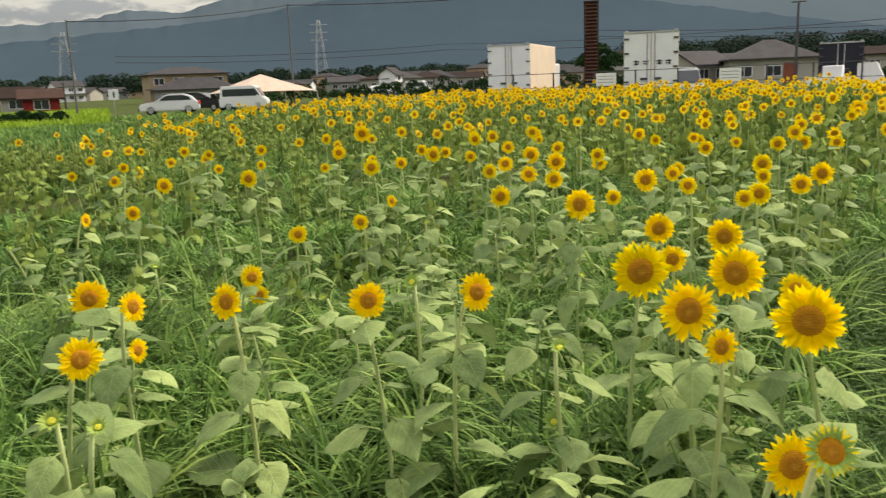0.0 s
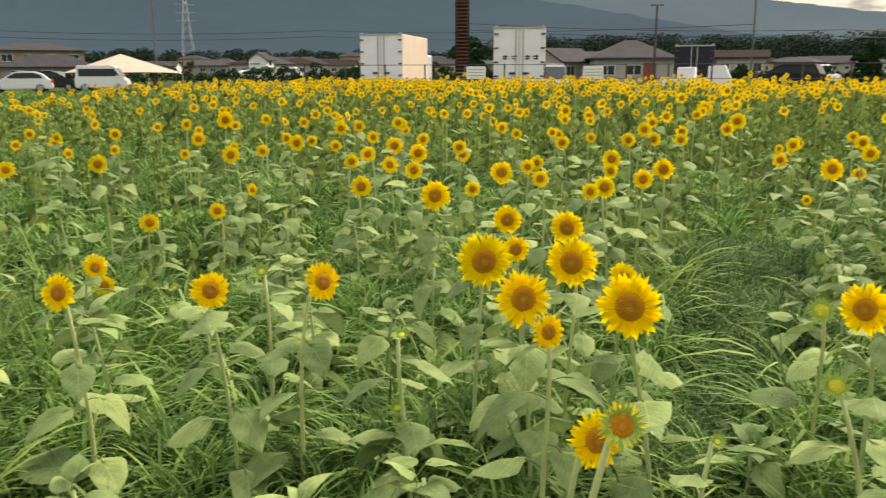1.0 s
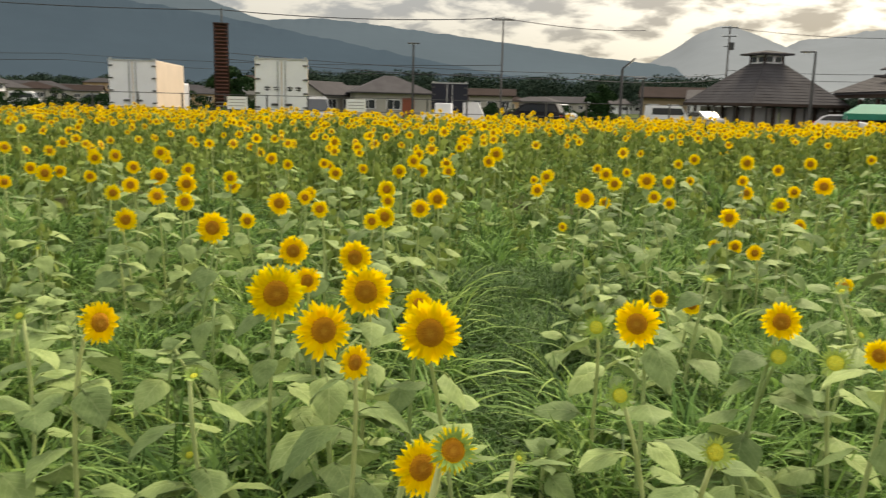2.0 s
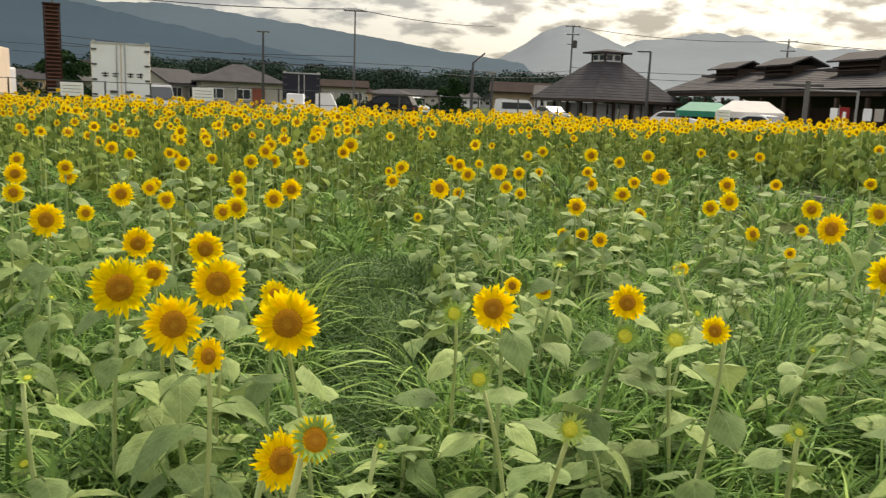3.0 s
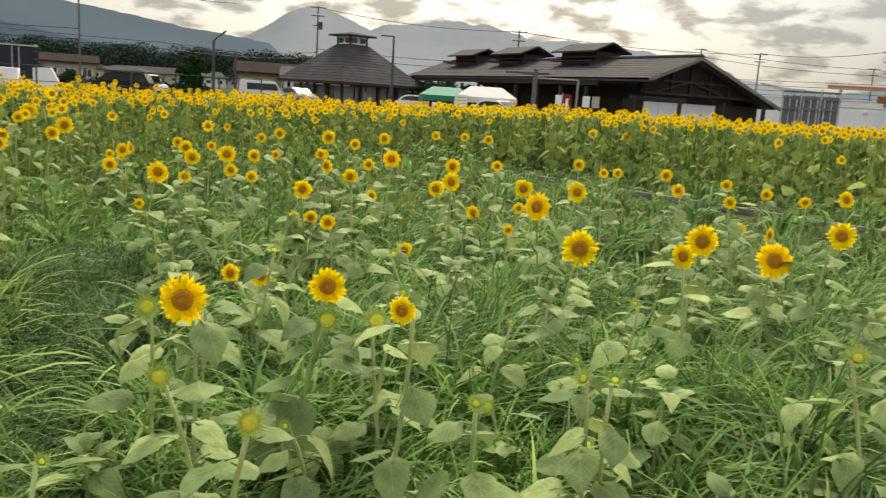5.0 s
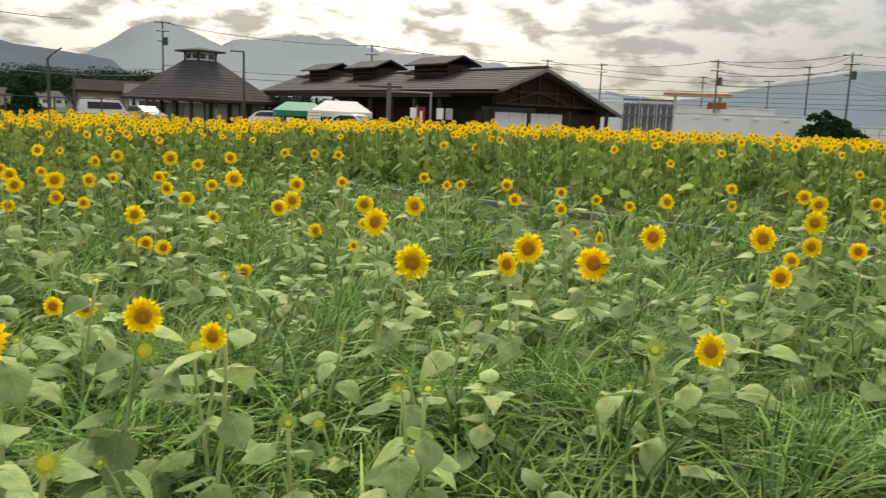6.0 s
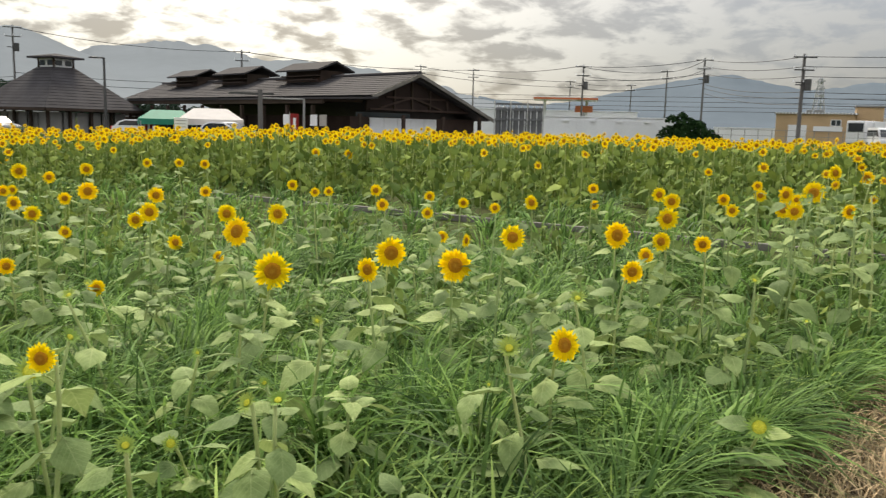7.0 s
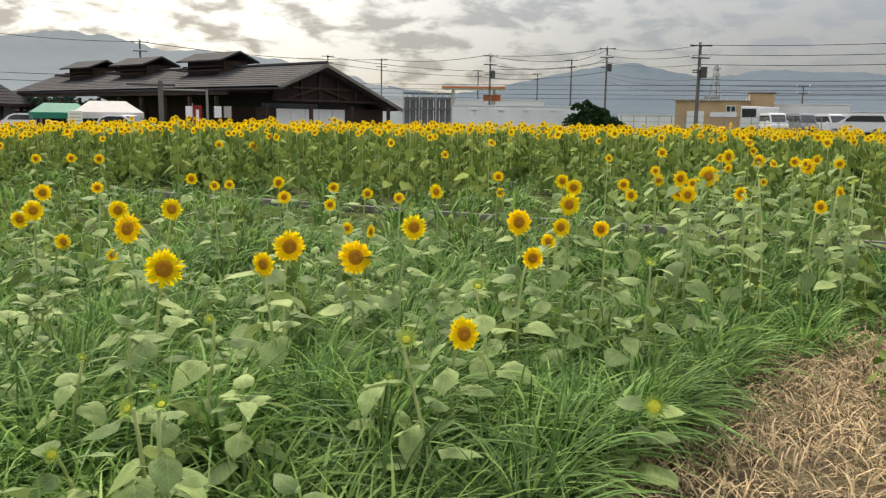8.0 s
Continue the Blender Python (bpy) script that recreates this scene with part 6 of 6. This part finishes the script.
def leafy(x, y, z, leaves=10):
    ob, top = plant(x, y, z, (0, 0), leaves, 0.21, "sunflower", "leafy young sunflower plant without a bloom in the grass", "leafy sunflower plants")
    for k in range(6):
        shared("leaf", LEAVES[rs.randrange(10)], ob, Matrix.Translation(top - Vector((0, 0, 0.012 * k))) @ Euler((rs.uniform(-0.3, 0.3), rs.uniform(-1.2, -0.2), k * 1.1 + rs.random())).to_matrix().to_4x4() @ Matrix.Scale(rs.uniform(0.07, 0.13), 4))


count = 0
while count < 84:
    a, r = radians(rs.uniform(-30, 100)), rs.uniform(1.75, 6.5)
    x, y = r * math.sin(a), r * math.cos(a)
    if a > 0.8 and r < 4.4 and rs.random() < 0.5:
        continue
    if not free(x, y, 0.3) or straw_side(x, y - 0.35) or dip(x, y) or x < -0.9 and rs.random() < 0.65:
        continue
    TAKEN.append((x, y))
    if count % 4 == 0:
        bud(x, y, rs.uniform(0.42, 0.72), rs.uniform(0.04, 0.06), 0, leaves=9)
    else:
        leafy(x, y, rs.uniform(0.38, 0.72))
    count += 1


# the tall leafy stand at the field's corner
count = 0
while count < 34:
    x, y = rs.uniform(5.6, 12.0), rs.uniform(-4.2, -0.1)
    if straw_side(x, y - 0.3) or not free(x, y, 0.35):
        continue
    TAKEN.append((x, y))
    h = rs.uniform(0.85, 1.25)
    if rs.random() < 0.35:
        bloom(x, y, h, rs.uniform(0.10, 0.15), rs.uniform(-40, 60), leaves=9)
    else:
        bud(x, y, h, rs.uniform(0.05, 0.07), 0, leaves=9)
    count += 1


def reach(a):
    """How far the sown field goes, by azimuth."""
    return np.interp(a, [-34, -24, -18, -10, 0, 20, 44, 55, 65, 78, 96, 115], [18, 21, 27, 33, 34, 32.5, 33, 36, 39, 43, 44, 40])


def height(a, r):
    far = np.clip((r - 8) / 22, 0, 1)
    wall = np.clip((a - 48) / 12, 0, 1) * np.clip((r - 14.5) / 2, 0, 1) * np.interp(r, [19, 32], [1.0, 0.3])
    return 0.93 + 0.2 * far + 0.36 * wall - 0.28 * np.clip((-8 - a) / 14, 0, 1)


def in_gap(x, y):
    """The bare strip with its low kerb that crosses the field."""
    kx = 13.2 + 0.23 * y
    return (x - kx > -0.4) & (x - kx < 0.45) & (y < 11) & (y > -6)


def before_kerb(x, y):
    """How far a place lies short of the kerb, in metres; large where there is no kerb."""
    return np.where((y < 12) & (y > -7), 13.2 + 0.23 * y - x, 99.0)


count = 0
while count < 36:
    a, r = rs.uniform(-26, 52), rs.uniform(8.5, 11.5)
    x, y = r * math.sin(radians(a)), r * math.cos(radians(a))
    if not free(x, y, 0.5) or in_gap(x, y) or (a < -4 and rs.random() < 0.6):
        continue
    TAKEN.append((x, y))
    bloom(x, y, float(height(a, r)) + rs.uniform(-0.25, 0.14), rs.uniform(0.11, 0.18), rs.uniform(-28, 28), leaves=6)
    count += 1


# ---- the kerb and string across the field ----
def kerb():
    ob = thing("kerb", 0, 0, 0, 0, "low weathered concrete kerb across the field", "kerb", kind="structure")
    p, q = Vector((15.6, 10.6, 0.05)), Vector((12.1, -4.6, 0.05))
    n = 16
    d = (q - p) / n
    ang = math.atan2(d.y, d.x)
    me = finish("kerb_stone", boxm(0, 0, 0, d.length - 0.015, 0.1, 0.11, bevel=0.012), M["concrete"])
    for k in range(n):
        shared("kerb_stone", me, ob, Matrix.Translation(p + d * (k + 0.5)) @ Matrix.Rotation(ang, 4, "Z"))


kerb()


# ---- the far field, grass and straw ----
def template(parts):
    """Joins (V, T, slot) into one point and triangle set with slots."""
    V, T, S, o = [], [], [], 0
    for v, t, s in parts:
        V.append(np.asarray(v, float))
        T.append(np.asarray(t, int) + o)
        S.append(np.full(len(t), s))
        o += len(v)
    return np.concatenate(V), np.concatenate(T), np.concatenate(S)


def far_plant(seed):
    """A whole plant, light in triangles; head towards -y; unit height."""
    r = random.Random(seed)
    parts = []
    st_v, st_t = [], []
    for i, (z, w) in enumerate(((0, 0.012), (0.5, 0.010), (0.98, 0.007))):
        for k in range(3):
            a = 2.09 * k
            st_v.append((w * math.cos(a) + 0.02 * math.sin(z * 3 + seed), w * math.sin(a) + 0.04 * z * z, z))
    for i in range(2):
        for k in range(3):
            p, q = i * 3 + k, i * 3 + (k + 1) % 3
            st_t += [(p, p + 3, q + 3), (p, q + 3, q)]
    parts.append((st_v, st_t, 2))
    a = r.uniform(0, 6)
    for k in range(12):
        v, t = leaf_shape(seed * 17 + k, 4, 1)
        v, t = np.asarray(v)[12:], np.asarray(t)[18:] - 12
        a += 2.4
        f = 0.22 + 0.72 * k / 11
        s = 0.235 * (1.25 - 0.6 * f) * r.uniform(0.8, 1.2)
        m = Matrix.Translation((0, 0.04 * f * f, f)) @ Euler((r.uniform(-0.4, 0.4), r.uniform(-0.2, 1.1), a)).to_matrix().to_4x4() @ Matrix.Scale(s, 4)
        m = np.array(m)
        parts.append(((v - [0.12, 0, 0]) @ m[:3, :3].T + m[:3, 3], t, 3))
    return parts


def far_head(seed):
    v = np.asarray(petal_ring(15, seed, 0.40, 1, 0.60, 0.30)[0]).reshape(15, 4, 3, 3)
    V, T = [], []
    for i in range(15):
        b = len(V)
        V += [v[i, 0, 0], v[i, 0, 2], v[i, 2, 0], v[i, 2, 2], v[i, 3, 1]]
        T += [(b, b + 2, b + 3), (b, b + 3, b + 1), (b + 2, b + 4, b + 3)]
    dv, dt = dome(0.45, 0.12, 2, 9, 0.01)
    return [(V, T, 0), (dv, dt, 1)]


def scatter(name, kinds, mats, kind_of, mats4, label, category):
    """Many copies of a few templates, joined into one mesh."""
    VV, TT, SS, o = [], [], [], 0
    for k, (v, t, s) in enumerate(kinds):
        sel = mats4[kind_of == k]
        if not len(sel):
            continue
        P = np.einsum("nij,vj->nvi", sel[:, :3, :3], v) + sel[:, None, :3, 3]
        VV.append(P.reshape(-1, 3))
        TT.append((t[None] + (np.arange(len(sel)) * len(v))[:, None, None] + o).reshape(-1, 3))
        SS.append(np.tile(s, len(sel)))
        o += len(sel) * len(v)
    me = tri_mesh(name, np.concatenate(VV), np.concatenate(TT), mats, np.concatenate(SS))
    return tagged(new(name, me), label, category, kind="stuff")


def field_spots(n, seed, r0, dens):
    """Random places in the sown field, uneven in density."""
    rng = np.random.default_rng(seed)
    out = []
    while len(out) < n:
        a = rng.uniform(-33, 112)
        R = float(reach(a))
        r = math.sqrt(rng.uniform(r0 * r0, R * R))
        x, y = r * math.sin(radians(a)), r * math.cos(radians(a))
        if in_gap(x, y) or rng.random() > dens(a, r, x, y):
            continue
        out.append((x, y, a, r))
    return np.array(out)


def patchy(a, r, x, y):
    d = 0.5 + 0.45 * noise.noise(Vector((x * 0.22, y * 0.22, 3.0)))
    d *= np.interp(r, [8, 12, 20, 25, 30], [0.12, 0.2, 0.3, 0.65, 1.0])
    k = float(before_kerb(x, y))
    if -1.0 < k < 9:
        d *= 0.03
    elif -6 < k <= -1.0:
        d *= 1.5
    if a < 3:
        d *= np.interp(a, [-33, -14, 3], [0.1, 0.3, 1.0])
    return d


def rot_mats(x, y, z, rz, rx, s):
    n = len(x)
    m = np.zeros((n, 4, 4))
    c, sn, cx, sx = np.cos(rz), np.sin(rz), np.cos(rx), np.sin(rx)
    m[:, 0, 0], m[:, 0, 1], m[:, 0, 2] = c, -sn * cx, sn * sx
    m[:, 1, 0], m[:, 1, 1], m[:, 1, 2] = sn, c * cx, -c * sx
    m[:, 2, 1], m[:, 2, 2] = sx, cx
    m[:, :3, :3] *= np.asarray(s).reshape(-1, 1, 1)
    m[:, 0, 3], m[:, 1, 3], m[:, 2, 3], m[:, 3, 3] = x, y, z, 1
    return m


rg = np.random.default_rng(3)
FARMATS = [M["petal_far"], M["disc_far"], M["stem"], M["leaf_far"]]
spots = field_spots(3900, 8, 11.3, patchy)
hh = height(spots[:, 2], spots[:, 3]) + rg.normal(0, 0.10, len(spots))
hh = np.clip(hh, 0.55, 1.7)
yaw = rg.uniform(0, 6.28, len(spots))
plants = [template(far_plant(s)) for s in range(6)]
scatter("far_sunflower_plants", plants, FARMATS, rg.integers(0, 6, len(spots)), rot_mats(spots[:, 0], spots[:, 1], 0 * hh, yaw, rg.normal(0, 0.05, len(hh)), hh), "leafy stems of the sunflower field beyond", "sunflowers")
look_az = np.arctan2(-0.35 - spots[:, 1], 0.2 - spots[:, 0]) + rg.normal(0, 0.45, len(spots))
tilt = rg.normal(0.15, 0.2, len(spots))
# heads: local +z turned to the walk, with a lift
nx, ny, nz = np.cos(look_az) * np.cos(tilt), np.sin(look_az) * np.cos(tilt), np.sin(tilt)
Z = np.stack([nx, ny, nz], -1)
X = np.stack([-np.sin(look_az), np.cos(look_az), 0 * nx], -1)
Y = np.cross(Z, X)
hm = np.zeros((len(spots), 4, 4))
rad = rg.uniform(0.07, 0.105, len(spots))
hm[:, :3, 0], hm[:, :3, 1], hm[:, :3, 2] = X * rad[:, None], Y * rad[:, None], Z * rad[:, None]
hm[:, 0, 3], hm[:, 1, 3], hm[:, 2, 3], hm[:, 3, 3] = spots[:, 0] + nx * 0.06, spots[:, 1] + ny * 0.06, hh + 0.01, 1
scatter("far_sunflower_blooms", [template(far_head(s)) for s in range(5)], FARMATS, rg.integers(0, 5, len(spots)), hm, "yellow blooms of the sunflower field beyond", "sunflowers")
# leafy weeds and unblown plants that fill the rows
weeds = field_spots(3800, 9, 5.0, lambda a, r, x, y: 0.0 if hollow(x, y) else 0.9 if a > 2 or r > 16 else 0.35)
wh = np.clip(rg.normal(0.62, 0.13, len(weeds)), 0.3, 1.0) * np.interp(weeds[:, 3], [5, 20, 40], [0.85, 1.0, 1.15])
kb = before_kerb(weeds[:, 0], weeds[:, 1])
wh *= np.where(kb > 0, np.interp(kb, [0, 2, 6], [0.4, 0.5, 1.0]), 1.0)
wh *= np.where((weeds[:, 2] > 60) & (weeds[:, 3] > 14), 1.35, 1.0)
scatter("field_foliage", plants, FARMATS, rg.integers(0, 6, len(weeds)), rot_mats(weeds[:, 0], weeds[:, 1], 0 * wh, rg.uniform(0, 6.28, len(weeds)), rg.normal(0, 0.15, len(wh)), wh), "green leafy plants between the sunflowers", "foliage")


def blades(n, xy, length, width, curl, seed, segs=4, z0=0.0):
    """Arching blades, each from its own root."""
    rng = np.random.default_rng(seed)
    a = xy[:, 2]
    s = np.linspace(0, 1, segs + 1)[None]
    c = curl[:, None]
    out = length[:, None] * c * s ** 1.9
    up = length[:, None] * (s * (1 - 0.06 * c) - 0.60 * c * s ** 2.7)
    w = width[:, None] * (1 - s ** 2.2) * (0.6 + 0.8 * np.minimum(s * 3, 1)) * 0.5
    ca, sa = np.cos(a)[:, None], np.sin(a)[:, None]
    tw = rng.normal(0, 0.5, (n, 1)) * s
    px, py = xy[:, 0:1] + ca * out, xy[:, 1:2] + sa * out
    pz = z0 + np.maximum(up, 0.01)
    ox, oy, oz = -sa * w * np.cos(tw), ca * w * np.cos(tw), w * np.sin(tw)
    Lf = np.stack([px - ox, py - oy, pz - oz], -1)
    Rt = np.stack([px + ox, py + oy, pz + oz], -1)
    V = np.stack([Lf[:, :-1], Rt[:, :-1]], 2).reshape(n, segs * 2, 3)
    tip = np.stack([px[:, -1], py[:, -1], pz[:, -1]], -1)[:, None]
    V = np.concatenate([V, tip], 1)
    t = []
    for i in range(segs - 1):
        p = 2 * i
        t += [(p, p + 1, p + 3), (p, p + 3, p + 2)]
    p = 2 * (segs - 1)
    t += [(p, p + 1, p + 2)]
    t = np.array(t)
    k = segs * 2 + 1
    T = (t[None] + (np.arange(n) * k)[:, None, None]).reshape(-1, 3)
    return V.reshape(-1, 3), T


def grass_patch(name, n, r0, r1, a0, a1, ln, wd, seed, material, label, segs=4, clump=0.06, per=14):
    """Tussocks of long grass that arch out from their middle and lean with the wind, uneven in height."""
    rng = np.random.default_rng(seed)
    nt = n // per
    R = np.sqrt(rng.uniform(r0 * r0, r1 * r1, nt * 3))
    A = np.radians(rng.uniform(a0, a1, nt * 3))
    X, Y = R * np.sin(A), R * np.cos(A)
    edge = (Y < path_edge(X)) | (dip(X, Y) & (material is not M["grass_dark_shaded"])) | in_gap(X, Y) | (np.hypot(X - 3.55, Y + 0.62) < 0.34)
    X, Y = X[~edge][:nt], Y[~edge][:nt]
    nt = len(X)
    lush = np.array([noise.noise(Vector((x * 0.7, y * 0.7, seed))) for x, y in zip(X, Y)])
    wind = np.array([noise.noise(Vector((x * 0.35, y * 0.35, 7.7))) for x, y in zip(X, Y)]) * 1.6 + 5.0
    i = np.repeat(np.arange(nt), per)
    m = len(i)
    out = rng.uniform(0, 2 * np.pi, m)
    turn = np.arctan2(np.sin(out) + 0.6 * np.sin(wind[i]), np.cos(out) + 0.6 * np.cos(wind[i]))
    root = clump * np.sqrt(rng.random(m))
    xy = np.stack([X[i] + root * np.cos(out), Y[i] + root * np.sin(out), turn], -1)
    tall = (1 + 0.5 * lush) * rng.uniform(0.7, 1.15, nt)
    L = ln * tall[i] * rng.uniform(0.6, 1.1, m)
    V, T = blades(m, xy, L, wd * rng.uniform(0.65, 1.3, m), np.clip(rng.normal(0.70, 0.22, m), 0.15, 1.1), seed, segs)
    return tagged(new(name, tri_mesh(name, V, T, [material])), label, "grass", kind="stuff")


grass_patch("long_grass", 46000, 1.3, 5.0, -36, 112, 0.54, 0.0135, 31, M["grass"], "long arching green grass between the sunflowers", 6, 0.08, 44)
grass_patch("long_grass", 15000, 1.9, 6.8, 46, 118, 0.62, 0.014, 36, M["grass"], "thick long grass arching over the path edge", 6, 0.08, 40)
grass_patch("long_grass", 8000, 1.3, 6.0, -36, 114, 0.60, 0.0145, 32, M["grass_pale"], "pale broad grass blades between the sunflowers", 6, 0.08, 20)
grass_patch("long_grass", 44000, 4.6, 11.0, -36, 110, 0.46, 0.018, 33, M["grass"], "green grass deeper in the field", 4, 0.10, 24)
grass_patch("long_grass", 16000, 2.6, 7.3, 26, 37, 0.44, 0.011, 37, M["grass_dark_shaded"], "fine dark grass in a dip between the sunflowers", 5, 0.07, 24)
grass_patch("field_grass", 52000, 10.5, 36.0, -36, 112, 0.58, 0.03, 34, M["grass"], "green grass across the far field", 3, 0.2, 16)
grass_patch("field_grass", 16000, 22.0, 62.0, -34, -1, 0.5, 0.06, 35, M["grass"], "rough green grass at the field edge", 3, 0.35, 14)


def straw_path():
    rng = np.random.default_rng(44)
    n = 60000
    x = rng.uniform(-1.0, 9.5, n)
    y = rng.uniform(-5.5, 0.9, n)
    ok = y < path_edge(x) + rng.normal(0.1, 0.16, n)
    x, y = x[ok], y[ok]
    n = len(x)
    xy = np.stack([x, y, rng.uniform(0, 6.28, n)], -1)
    V, T = blades(n, xy, rng.uniform(0.08, 0.30, n), rng.uniform(0.004, 0.009, n), np.clip(rng.normal(0.93, 0.1, n), 0.5, 1.0), 45, 3, 0.012)
    V[:, 2] += np.repeat(rng.uniform(0, 0.035, n), 7)
    tagged(new("dry_straw", tri_mesh("dry_straw", V, T, [M["straw"]])), "dry brown mown straw on the field path", "straw", kind="stuff")


straw_path()
slab("mown_path", [(-6, -7), (12, -7), (11.8, -5.0), (9.0, -3.6), (7.4, -2.65), (6.7, -2.1), (5.9, -1.3), (4.9, -0.85), (3.9, -0.45), (3.0, -0.15), (2.0, 0.4), (-6, 0.5)], -0.05, 0.035, M["strawbed"], "mown straw-covered earth path", "path")


# ---- rice paddies at the field's left end ----
def paddy(name, a0, a1, r0, r1, h, n, seed, label):
    rng = np.random.default_rng(seed)
    A, R = np.radians(rng.uniform(a0, a1, n)), np.sqrt(rng.uniform(r0 * r0, r1 * r1, n))
    xy = np.stack([R * np.sin(A), R * np.cos(A), rng.uniform(0, 6.28, n)], -1)
    V, T = blades(n, xy, h * rng.uniform(0.8, 1.2, n), np.full(n, 0.05), np.clip(rng.normal(0.4, 0.15, n), 0.1, 0.9), seed, 3)
    V[:, 2] += np.repeat(gz(xy[:, 0], xy[:, 1]), 7)
    tagged(new(name, tri_mesh(name, V, T, [M["rice"] if r0 > 40 else M["grass"]])), label, "rice", kind="stuff")


paddy("rice_paddy", -48, -22.6, 46, 84, 0.6, 26000, 51, "bright green rice paddy beyond the field")
paddy("rice_paddy", -48, -21.8, 25.5, 42, 0.55, 18000, 52, "green rice paddy beside the sunflowers")
